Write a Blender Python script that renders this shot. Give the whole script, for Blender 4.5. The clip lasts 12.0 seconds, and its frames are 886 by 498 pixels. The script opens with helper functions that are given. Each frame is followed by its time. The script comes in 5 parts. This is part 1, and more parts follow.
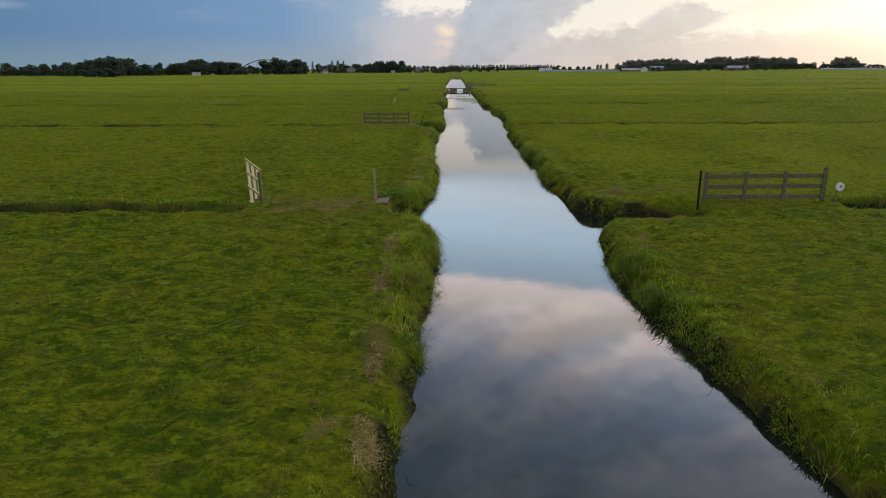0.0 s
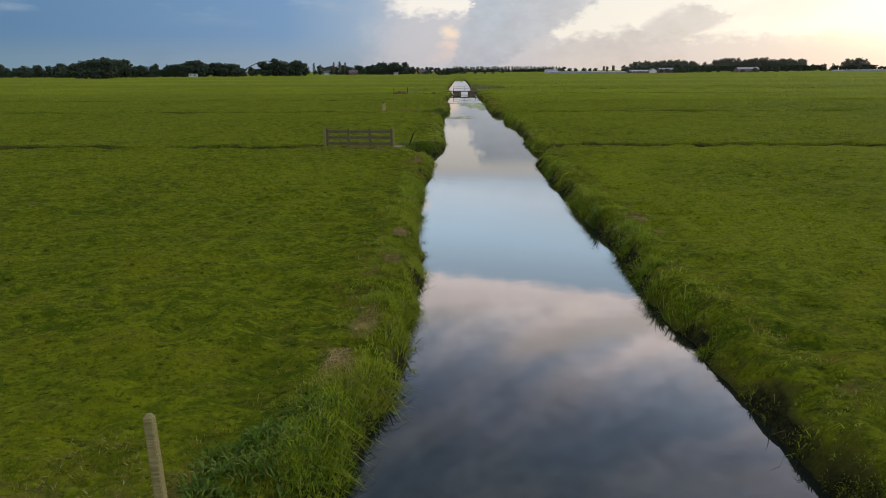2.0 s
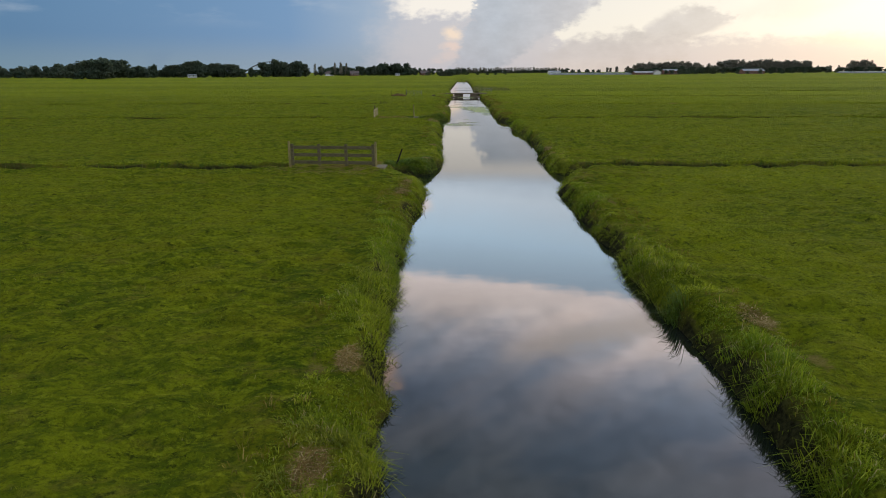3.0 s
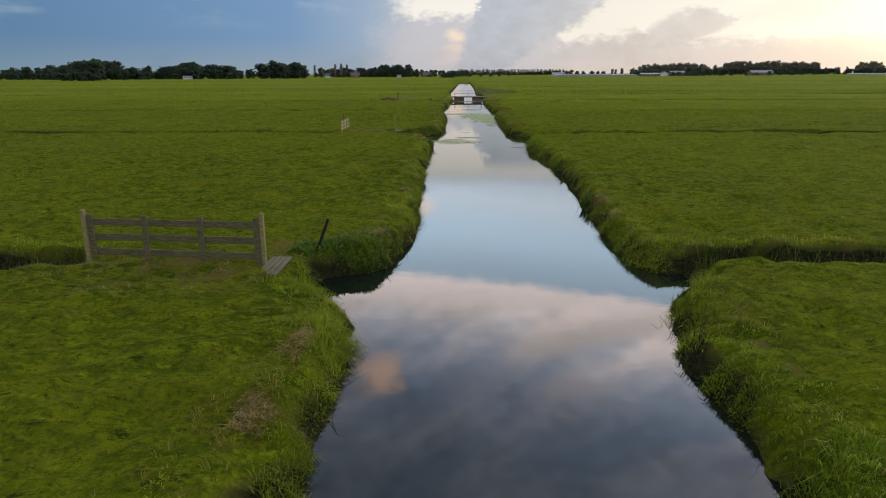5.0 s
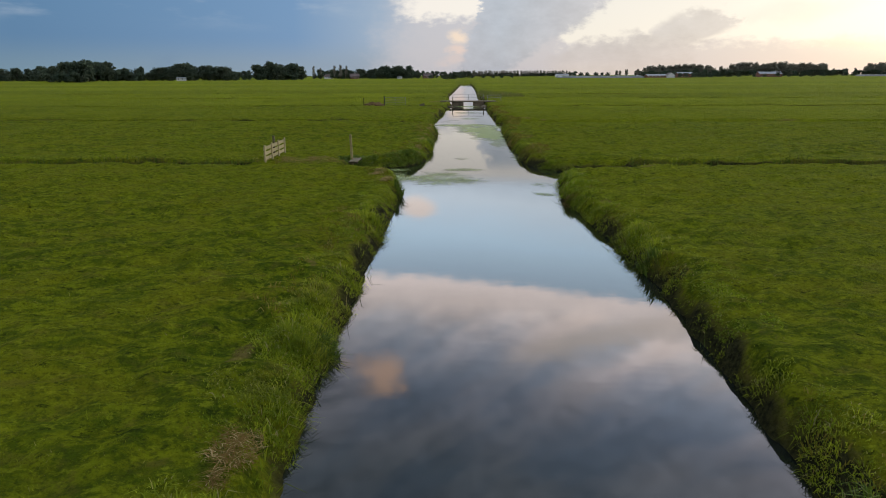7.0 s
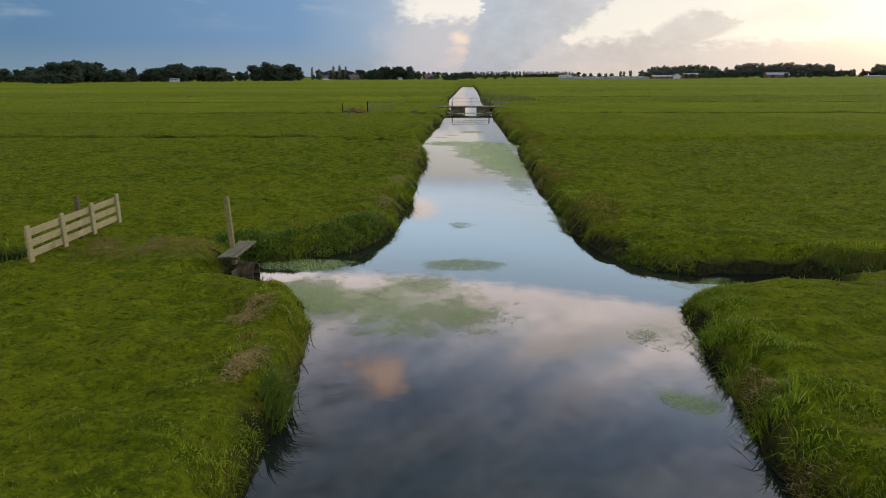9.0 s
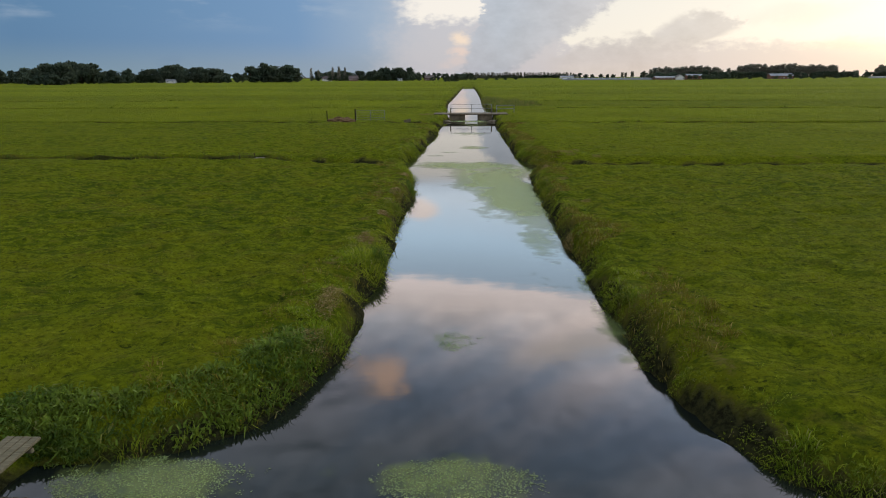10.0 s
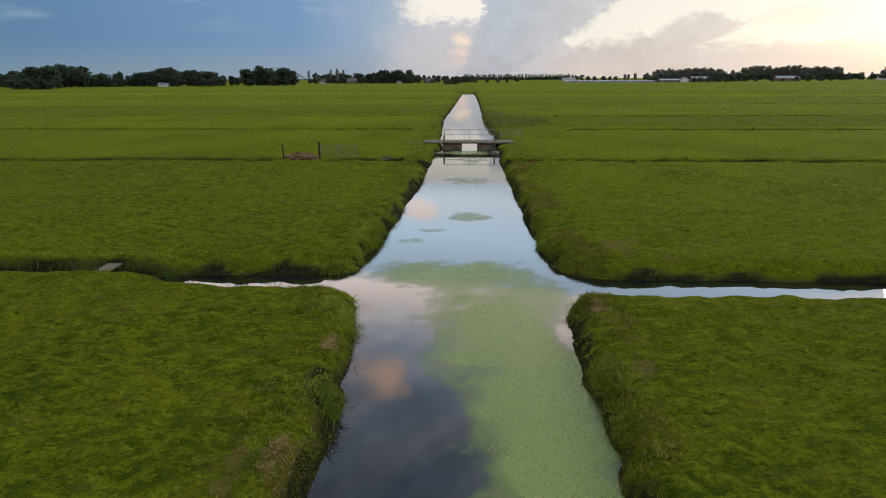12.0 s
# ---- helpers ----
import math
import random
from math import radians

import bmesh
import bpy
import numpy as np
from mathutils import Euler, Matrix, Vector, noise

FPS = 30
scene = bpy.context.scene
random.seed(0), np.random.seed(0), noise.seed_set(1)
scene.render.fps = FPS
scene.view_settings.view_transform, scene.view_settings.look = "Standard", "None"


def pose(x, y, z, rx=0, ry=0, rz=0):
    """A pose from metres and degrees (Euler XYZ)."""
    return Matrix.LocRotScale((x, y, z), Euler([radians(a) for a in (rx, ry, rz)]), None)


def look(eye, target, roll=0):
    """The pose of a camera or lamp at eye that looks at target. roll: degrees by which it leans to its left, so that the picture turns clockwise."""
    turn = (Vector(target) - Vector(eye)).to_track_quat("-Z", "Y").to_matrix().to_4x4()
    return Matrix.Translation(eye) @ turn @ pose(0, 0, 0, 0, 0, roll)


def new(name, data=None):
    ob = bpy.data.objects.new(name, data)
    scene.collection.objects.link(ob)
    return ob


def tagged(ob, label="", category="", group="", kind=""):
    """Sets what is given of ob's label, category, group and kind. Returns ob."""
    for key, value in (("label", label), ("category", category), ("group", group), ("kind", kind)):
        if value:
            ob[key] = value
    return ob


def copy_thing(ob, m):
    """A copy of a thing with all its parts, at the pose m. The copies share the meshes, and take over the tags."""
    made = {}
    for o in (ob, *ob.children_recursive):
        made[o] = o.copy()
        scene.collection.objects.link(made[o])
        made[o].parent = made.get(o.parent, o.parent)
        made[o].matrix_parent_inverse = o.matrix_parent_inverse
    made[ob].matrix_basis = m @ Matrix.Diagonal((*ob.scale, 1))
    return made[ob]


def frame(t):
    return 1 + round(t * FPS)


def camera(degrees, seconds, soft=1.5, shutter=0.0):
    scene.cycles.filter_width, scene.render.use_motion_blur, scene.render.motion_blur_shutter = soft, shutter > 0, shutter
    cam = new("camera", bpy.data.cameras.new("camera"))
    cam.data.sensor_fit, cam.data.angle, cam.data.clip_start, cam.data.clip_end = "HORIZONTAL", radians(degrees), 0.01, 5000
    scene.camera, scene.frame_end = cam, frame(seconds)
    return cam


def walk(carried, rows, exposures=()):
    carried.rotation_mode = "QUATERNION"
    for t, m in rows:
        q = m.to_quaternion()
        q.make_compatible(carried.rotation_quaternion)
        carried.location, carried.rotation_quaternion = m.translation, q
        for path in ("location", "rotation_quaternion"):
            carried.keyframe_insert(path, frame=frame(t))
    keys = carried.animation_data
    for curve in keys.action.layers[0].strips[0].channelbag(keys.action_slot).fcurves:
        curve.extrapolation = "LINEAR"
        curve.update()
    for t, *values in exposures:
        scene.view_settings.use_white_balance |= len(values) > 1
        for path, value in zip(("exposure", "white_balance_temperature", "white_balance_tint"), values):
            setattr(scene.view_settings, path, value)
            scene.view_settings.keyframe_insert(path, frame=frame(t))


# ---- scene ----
cam = camera(68.3, 12.0, 1.0)
PATH = [
    (0, (-1.43, -1.303, 4.743), (-1.46, 0.625, 4.211), -0.3),
    (0.5, (-1.463, 3.327, 4.696), (-1.496, 5.254, 4.165), -0.3),
    (1, (-1.463, 8.011, 4.588), (-1.498, 9.939, 4.058), -0.3),
    (1.5, (-1.433, 12.681, 4.521), (-1.473, 14.609, 3.993), -0.3),
    (2, (-1.323, 17.119, 4.464), (-1.365, 19.048, 3.937), -0.3),
    (2.5, (-1.233, 21.36, 4.451), (-1.278, 23.289, 3.925), -0.3),
    (3, (-1.184, 25.749, 4.412), (-1.232, 27.679, 3.888), -0.2),
    (5, (-0.71, 42.817, 4.178), (-0.767, 44.748, 3.659), -0.2),
    (5.5, (-0.552, 47.036, 4.052), (-0.612, 48.966, 3.534), -0.3),
    (6, (-0.418, 51.567, 4.139), (-0.479, 53.498, 3.622), -0.2),
    (6.5, (-0.304, 56.198, 4.103), (-0.367, 58.129, 3.587), -0.2),
    (7, (-0.198, 60.78, 4.025), (-0.262, 62.712, 3.51), -0.2),
    (9, (-0.213, 78.088, 3.926), (-0.282, 80.02, 3.414), -0.2),
    (9.5, (-0.299, 82.16, 4.008), (-0.369, 84.092, 3.497), -0.1),
    (10, (-0.148, 86.522, 4.277), (-0.219, 88.455, 3.767), -0.2),
    (10.5, (-0.076, 90.401, 4.637), (-0.147, 92.333, 4.127), -0.2),
    (11, (0.169, 94.387, 5.209), (0.098, 96.32, 4.701), -0.2),
    (11.5, (0.22, 98.246, 5.619), (0.147, 100.179, 5.112), -0.2),
    (12, (0.207, 101.98, 5.981), (0.133, 103.913, 5.474), -0.2),
]
walk(cam, [(t, look(eye, target, roll)) for t, eye, target, roll in PATH])

# ---- world: evening sky, clear blue on one hand, lit cloud towards the sun ----
SUN_AZ, SUN_EL = 40.0, 13.0          # degrees; azimuth from +y towards +x
WATER_Z = -0.6

world = bpy.data.worlds.new("evening_sky")
scene.world = world
world.use_nodes = True
wt = world.node_tree
wt.nodes.clear()


def wnode(kind, **props):
    n = wt.nodes.new(kind)
    for key, value in props.items():
        setattr(n, key, value)
    return n


def plug(node, index, value):
    if isinstance(value, (int, float)):
        node.inputs[index].default_value = value
    elif isinstance(value, tuple):
        node.inputs[index].default_value = (*value, 1.0) if len(node.inputs[index].default_value) == 4 else value
    else:
        wt.links.new(value, node.inputs[index])


def wmath(op, a, b=0.0, c=0.0, clamp=False):
    n = wnode("ShaderNodeMath", operation=op, use_clamp=clamp)
    plug(n, 0, a), plug(n, 1, b), plug(n, 2, c)
    return n.outputs[0]


def wstep(value, lo, hi):
    n = wnode("ShaderNodeMapRange", interpolation_type="SMOOTHSTEP")
    plug(n, 0, value), plug(n, 1, lo), plug(n, 2, hi)
    return n.outputs[0]


def wmix(fac, a, b):
    n = wnode("ShaderNodeMix", data_type="RGBA")
    plug(n, 0, fac), plug(n, 6, a), plug(n, 7, b)
    return n.outputs[2]


def wramp(value, lo, hi, stops):
    n = wnode("ShaderNodeMapRange")
    plug(n, 0, value), plug(n, 1, lo), plug(n, 2, hi)
    r = wnode("ShaderNodeValToRGB")
    r.color_ramp.interpolation = "B_SPLINE" if len(stops) < 3 else "LINEAR"
    while len(r.color_ramp.elements) < len(stops):
        r.color_ramp.elements.new(0.5)
    for e, (at, colour) in zip(r.color_ramp.elements, stops):
        e.position, e.color = (at - lo) / (hi - lo), (*colour, 1)
    wt.links.new(n.outputs[0], r.inputs[0])
    return r.outputs[0]


def wnoise(vector, scale, detail, rough=0.55):
    n = wnode("ShaderNodeTexNoise")
    plug(n, "Vector", vector), plug(n, "Scale", scale), plug(n, "Detail", detail), plug(n, "Roughness", rough)
    return n.outputs["Fac"]


direction = wnode("ShaderNodeTexCoord").outputs["Generated"]
axis = wnode("ShaderNodeSeparateXYZ")
wt.links.new(direction, axis.inputs[0])
AZ = wmath("MULTIPLY", wmath("ARCTAN2", axis.outputs[0], axis.outputs[1]), 57.2958)
EL = wmath("MULTIPLY", wmath("ARCSINE", axis.outputs[2]), 57.2958)
plan = wnode("ShaderNodeCombineXYZ")
wt.links.new(AZ, plan.inputs[0]), wt.links.new(wmath("MULTIPLY", EL, 1.7), plan.inputs[1])
billow = wmath("SUBTRACT", wnoise(plan.outputs[0], 0.16, 7, 0.6), 0.5)
wisp = wmath("SUBTRACT", wnoise(plan.outputs[0], 0.07, 4), 0.5)
streak_plan = wnode("ShaderNodeCombineXYZ")
wt.links.new(wmath("MULTIPLY", AZ, 0.25), streak_plan.inputs[0]), wt.links.new(EL, streak_plan.inputs[1])
streak = wmath("SUBTRACT", wnoise(streak_plan.outputs[0], 0.5, 5), 0.5)


def cloud(under, colour, az, el, wide, tall, soft=0.5, rough=1.0, amount=1.0):
    """A cloud of one colour over what lies under it: an ellipse in azimuth and elevation with a billowed edge."""
    a = wmath("DIVIDE", wmath("SUBTRACT", wmath("MULTIPLY_ADD", billow, 7.0 * rough, AZ), az), wide)
    e = wmath("DIVIDE", wmath("SUBTRACT", wmath("MULTIPLY_ADD", billow, 3.5 * rough, EL), el), tall)
    d = wmath("SQRT", wmath("ADD", wmath("MULTIPLY", a, a), wmath("MULTIPLY", e, e)))
    return wmix(wmath("MULTIPLY", wstep(d, 1.0 + soft, 1.0 - soft), amount), under, colour)


nishita = wnode("ShaderNodeTexSky", sky_type="NISHITA", sun_disc=False)
nishita.sun_elevation, nishita.sun_rotation = radians(SUN_EL), radians(SUN_AZ)
nishita.air_density, nishita.dust_density, nishita.ozone_density = 1.0, 1.5, 2.0

puff = wmath("SUBTRACT", wnoise(plan.outputs[0], 0.55, 7, 0.62), 0.5)


def profile(value, lo, hi, stops):
    """A height over azimuth, in degrees, as straight lines between stops."""
    return wmath("MULTIPLY", wramp(value, lo, hi, [(at, (v / 10, v / 10, v / 10)) for at, v in stops]), 10.0)


def both_of(a, b):
    return wmath("MULTIPLY", a, b)


curl = wmath("SUBTRACT", wnoise(plan.outputs[0], 1.1, 3, 0.5), 0.5)
AZP = wmath("MULTIPLY_ADD", curl, 1.3, wmath("MULTIPLY_ADD", puff, 2.6, AZ))
ELP = wmath("MULTIPLY_ADD", curl, 0.9, wmath("MULTIPLY_ADD", puff, 1.6, EL))

# low sky by azimuth: blue, then milky, then warm towards the sun
low = wramp(AZ, -90, 90, [(-90, (0.46, 0.50, 0.58)), (-60, (0.26, 0.36, 0.50)), (-34, (0.100, 0.225, 0.410)), (-14, (0.165, 0.310, 0.540)), (-7, (0.33, 0.44, 0.60)), (-1, (0.52, 0.54, 0.62)),
                          (8, (0.60, 0.60, 0.64)), (17, (0.80, 0.71, 0.60)), (23, (0.94, 0.82, 0.62)), (32, (0.94, 0.84, 0.67)), (60, (0.75, 0.66, 0.58)), (90, (0.52, 0.52, 0.56))])
haze = wramp(AZ, -40, 40, [(-40, (0.165, 0.285, 0.385)), (-10, (0.29, 0.385, 0.50)), (5, (0.50, 0.51, 0.56)), (20, (0.86, 0.73, 0.58)), (40, (0.95, 0.78, 0.52))])
sky = wmix(wstep(EL, 3.2, 0.2), low, haze)
# the sky above, as the water shows it: pale blue, a broad lit bank of cloud, then grey-blue
tilted = wmath("ADD", wmath("MULTIPLY_ADD", puff, 1.1, EL), wmath("MULTIPLY", AZ, -0.085))
tilted = wmath("MULTIPLY_ADD", wisp, 1.6, tilted)
high = wramp(tilted, 0, 90, [(7, (0.52, 0.62, 0.78)), (10.5, (1.50, 1.72, 1.95)), (14, (1.62, 2.15, 2.65)), (17.2, (1.5, 1.95, 2.42)), (17.9, (3.7, 3.2, 3.05)),
                             (19.6, (3.3, 2.85, 2.7)), (21.5, (2.5, 2.25, 2.25)), (24, (1.75, 1.68, 1.85)), (27.5, (1.08, 1.12, 1.36)), (34, (0.70, 0.82, 1.02)), (42, (0.62, 0.73, 0.92)), (90, (0.54, 0.60, 0.70))])
shade = wmath("MULTIPLY_ADD", both_of(wmath("MULTIPLY_ADD", puff, 0.7, billow), wstep(EL, 17.5, 21.0)), 0.8, 1.0)
shaded = wnode("ShaderNodeMix", data_type="RGBA", blend_type="MULTIPLY")
plug(shaded, 0, 1.0), plug(shaded, 6, high)
grey = wnode("ShaderNodeCombineXYZ")
for i in range(3):
    wt.links.new(shade, grey.inputs[i])
wt.links.new(grey.outputs[0], shaded.inputs[7])
high = shaded.outputs[2]
slant = wnode("ShaderNodeCombineXYZ")
wt.links.new(wmath("ADD", wmath("MULTIPLY", AZ, -0.050), wmath("MULTIPLY", EL, 0.024)), slant.inputs[0])
wt.links.new(wmath("ADD", wmath("MULTIPLY", AZ, 0.080), wmath("MULTIPLY", EL, 0.165)), slant.inputs[1])
sunward = wnode("ShaderNodeCombineXYZ")
for i in range(3):
    wt.links.new(wmath("MULTIPLY_ADD", both_of(wstep(AZ, -12.0, 22.0), wstep(EL, 20.0, 25.0)), 0.42, 1.0), sunward.inputs[i])
towards = wnode("ShaderNodeMix", data_type="RGBA", blend_type="MULTIPLY")
plug(towards, 0, 1.0), plug(towards, 6, high), plug(towards, 7, sunward.outputs[0])
high = towards.outputs[2]
bands = wmath("MULTIPLY_ADD", puff, 0.08, wnoise(slant.outputs[0], 0.9, 3, 0.5))
band_tint = wmix(wstep(bands, 0.34, 0.64), (0.75, 0.90, 1.04), (1.44, 1.38, 1.33))
banded = wnode("ShaderNodeMix", data_type="RGBA", blend_type="MULTIPLY")
plug(banded, 0, wstep(EL, 18.5, 22.0)), plug(banded, 6, high), plug(banded, 7, band_tint)
high = banded.outputs[2]
ridge = wmath("ABSOLUTE", wmath("SUBTRACT", wmath("MULTIPLY_ADD", puff, 1.6, EL), wmath("MULTIPLY_ADD", AZ, -0.27, 25.4)))
high = wmix(both_of(wstep(ridge, 1.7, 0.2), both_of(wstep(AZ, 2.0, 9.0), 0.75)), high, (3.2, 2.75, 2.5))
sky = wmix(wstep(EL, 6.2, 10.0), sky, high)
# thin streaks in the blue
sky = wmix(both_of(both_of(wstep(streak, 0.0, 0.22), wstep(AZ, -4.0, -16.0)), both_of(wstep(EL, 3.2, 5.6), 0.8)), sky, (0.42, 0.51, 0.64))
sky = wmix(both_of(both_of(wstep(wisp, -0.02, -0.2), wstep(AZ, -6.0, -14.0)), both_of(wstep(EL, 9.0, 6.0), 0.45)), sky, (0.100, 0.205, 0.400))
sky = wmix(both_of(both_of(wstep(streak, -0.02, 0.2), wstep(AZ, 14.0, 21.0)), both_of(wstep(EL, 4.6, 2.2), 0.4)), sky, (0.70, 0.62, 0.55))
# the cloud over the canal's end: a milky left flank, white head, pink foot
low_only = wstep(EL, 8.6, 7.0)
sky = wmix(both_of(wmath("MULTIPLY", wstep(wmath("MULTIPLY_ADD", billow, 6.0, AZP), -9.0, -3.0), 0.85), low_only), sky, (0.60, 0.585, 0.635))
head = both_of(wstep(wmath("MULTIPLY_ADD", billow, 4.0, AZP), -6.8, -4.0), wstep(ELP, 4.0, 5.0))
sky = wmix(both_of(head, wstep(EL, 9.5, 8.0)), sky, (1.02, 0.95, 0.87))
# the bright gap and the glow towards the sun
gap = both_of(wstep(AZP, 7.2, 8.6), wstep(ELP, 1.9, 2.9))
sky = wmix(both_of(gap, low_only), sky, (0.94, 0.89, 0.81))
sky = cloud(sky, (1.04, 0.98, 0.87), 31.0, 5.0, 6.5, 2.6, 0.7, 0.8)
sky = cloud(sky, (0.80, 0.73, 0.67), 25.2, 4.4, 2.6, 0.7, 0.7, 1.0, 0.55)
sky = cloud(sky, (0.78, 0.68, 0.60), 28.5, 2.2, 2.4, 0.5, 0.7, 1.0, 0.5)
# first grey bank: from its upright lit edge to a slanting brow
bank_edge = wstep(wmath("SUBTRACT", AZP, wmath("MULTIPLY_ADD", EL, 0.38, -1.0)), -0.1, 0.45)
brow = wstep(wmath("SUBTRACT", wmath("MULTIPLY_ADD", EL, 1.66, 3.1), wmath("MULTIPLY_ADD", billow, 4.0, AZP)), -0.3, 1.2)
bank_tone = wramp(AZ, -2, 16, [(-2, (0.50, 0.52, 0.60)), (3, (0.46, 0.51, 0.60)), (8, (0.53, 0.54, 0.60)), (16, (0.64, 0.60, 0.60))])
relief = wmath("MULTIPLY_ADD", wmath("ADD", puff, billow), 0.42, 1.0)
mottle = wnode("ShaderNodeCombineXYZ")
for i in range(3):
    wt.links.new(relief, mottle.inputs[i])


def modelled(colour):
    """Gives a cloud soft lighter and darker swellings."""
    n = wnode("ShaderNodeMix", data_type="RGBA", blend_type="MULTIPLY")
    plug(n, 0, 1.0), plug(n, 6, colour), plug(n, 7, mottle.outputs[0])
    return n.outputs[2]


sky = wmix(both_of(both_of(bank_edge, wmath("MULTIPLY", brow, 0.95)), low_only), sky, modelled(bank_tone))
# pink puffs at the foot of its lit edge
sky = cloud(sky, (1.0, 0.80, 0.64), -0.65, 3.0, 0.95, 0.5, 0.6, 0.8, 0.9)
sky = cloud(sky, (0.88, 0.68, 0.60), -0.95, 1.9, 0.75, 0.4, 0.6, 0.8, 0.75)
sky = cloud(sky, (0.74, 0.62, 0.60), -1.2, 1.1, 0.8, 0.35, 0.6, 0.8, 0.6)
# second grey bank: a cumulus skyline that steps up towards the sun and overhangs
skyline = profile(AZP, 7, 23, [(7, 1.6), (8.4, 1.95), (9.3, 2.65), (11.5, 2.9), (13.5, 3.2), (14.9, 3.15), (15.7, 4.0), (17.2, 4.7), (18.5, 4.9), (20.0, 4.75), (21.3, 4.3), (21.9, 3.6), (22.3, 2.0)])
under = wstep(wmath("SUBTRACT", skyline, ELP), -0.35, 0.55)
brow2 = profile(ELP, 0, 5, [(0, 1.82), (1.1, 1.843), (2.5, 1.875), (3.1, 2.04), (3.7, 2.16), (5, 2.25)])
overhang = wstep(wmath("SUBTRACT", wmath("MULTIPLY", brow2, 10.0), AZP), -0.6, 0.9)
tone2 = wramp(EL, 0, 7, [(0, (0.66, 0.60, 0.57)), (1.2, (0.59, 0.56, 0.575)), (3.2, (0.56, 0.54, 0.56)), (5, (0.62, 0.585, 0.58)), (7, (0.68, 0.63, 0.60))])
sky = wmix(both_of(both_of(under, wstep(AZ, 5.5, 9.0)), wmath("MULTIPLY", overhang, 0.84)), sky, modelled(tone2))
# two lit heads that only the water shows
sky = cloud(sky, (2.2, 1.9, 1.75), -4.3, 11.2, 1.5, 0.8, 0.5, 0.5)
sky = cloud(sky, (3.9, 2.5, 1.75), -8.0, 25.5, 2.1, 1.5, 0.7, 1.2, 0.75)

clear = wnode("ShaderNodeBackground")
wt.links.new(nishita.outputs[0], clear.inputs[0])
clear.inputs[1].default_value = 0.08
clouds = wnode("ShaderNodeBackground")
wt.links.new(sky, clouds.inputs[0])
clouds.inputs[1].default_value = 1.0
both = wnode("ShaderNodeMixShader")
both.inputs[0].default_value = 0.85
wt.links.new(clear.outputs[0], both.inputs[1]), wt.links.new(clouds.outputs[0], both.inputs[2])
wt.links.new(both.outputs[0], wnode("ShaderNodeOutputWorld").inputs[0])

sun = new("sun", bpy.data.lights.new("sun", "SUN"))
sun.data.energy, sun.data.angle, sun.data.color = 0.9, radians(14), (1.0, 0.86, 0.66)
sun_way = Vector((math.sin(radians(SUN_AZ)) * math.cos(radians(SUN_EL)), math.cos(radians(SUN_AZ)) * math.cos(radians(SUN_EL)), math.sin(radians(SUN_EL))))
sun.matrix_world = look(sun_way * 100, (0, 0, 0))


# ---- materials ----
class Mat:
    """A small builder for node materials."""

    def __init__(self, name):
        self.m = bpy.data.materials.new(name)
        self.m.use_nodes = True
        self.t = self.m.node_tree
        self.b = self.t.nodes["Principled BSDF"]
        self.out = self.t.nodes["Material Output"]

    def node(self, kind, **props):
        n = self.t.nodes.new(kind)
        for key, value in props.items():
            setattr(n, key, value)
        return n

    def set(self, node, key, value):
        s = node.inputs[key]
        if isinstance(value, tuple):
            s.default_value = (*value, 1.0) if len(s.default_value) == 4 and len(value) == 3 else value
        elif isinstance(value, (int, float)):
            s.default_value = value
        else:
            self.t.links.new(value, s)

    def coords(self, scale=(1, 1, 1), which="Object"):
        c = self.node("ShaderNodeTexCoord").outputs[which]
        m = self.node("ShaderNodeMapping")
        self.set(m, "Vector", c)
        m.inputs["Scale"].default_value = scale
        return m.outputs[0]

    def noise(self, scale, detail=4, rough=0.55, stretch=(1, 1, 1), which="Object"):
        n = self.node("ShaderNodeTexNoise")
        self.set(n, "Vector", self.coords(stretch, which))
        self.set(n, "Scale", scale), self.set(n, "Detail", detail), self.set(n, "Roughness", rough)
        return n.outputs["Fac"]

    def step(self, value, lo, hi, a=0.0, b=1.0):
        n = self.node("ShaderNodeMapRange", interpolation_type="SMOOTHSTEP")
        self.set(n, 0, value), self.set(n, 1, lo), self.set(n, 2, hi), self.set(n, 3, a), self.set(n, 4, b)
        return n.outputs[0]

    def mix(self, fac, a, b, blend="MIX"):
        n = self.node("ShaderNodeMix", data_type="RGBA", blend_type=blend)
        self.set(n, 0, fac), self.set(n, 6, a), self.set(n, 7, b)
        return n.outputs[2]

    def math(self, op, a, b=0.0):
        n = self.node("ShaderNodeMath", operation=op)
        self.set(n, 0, a), self.set(n, 1, b)
        return n.outputs[0]

    def bump(self, height, strength, distance):
        n = self.node("ShaderNodeBump")
        self.set(n, "Height", height), self.set(n, "Strength", strength), self.set(n, "Distance", distance)
        self.set(self.b, "Normal", n.outputs[0])

    def base(self, colour, rough, metal=0.0):
        self.set(self.b, "Base Color", colour), self.set(self.b, "Roughness", rough), self.set(self.b, "Metallic", metal)
        return self


def attr(m, name):
    return m.node("ShaderNodeAttribute", attribute_name=name).outputs["Fac"]


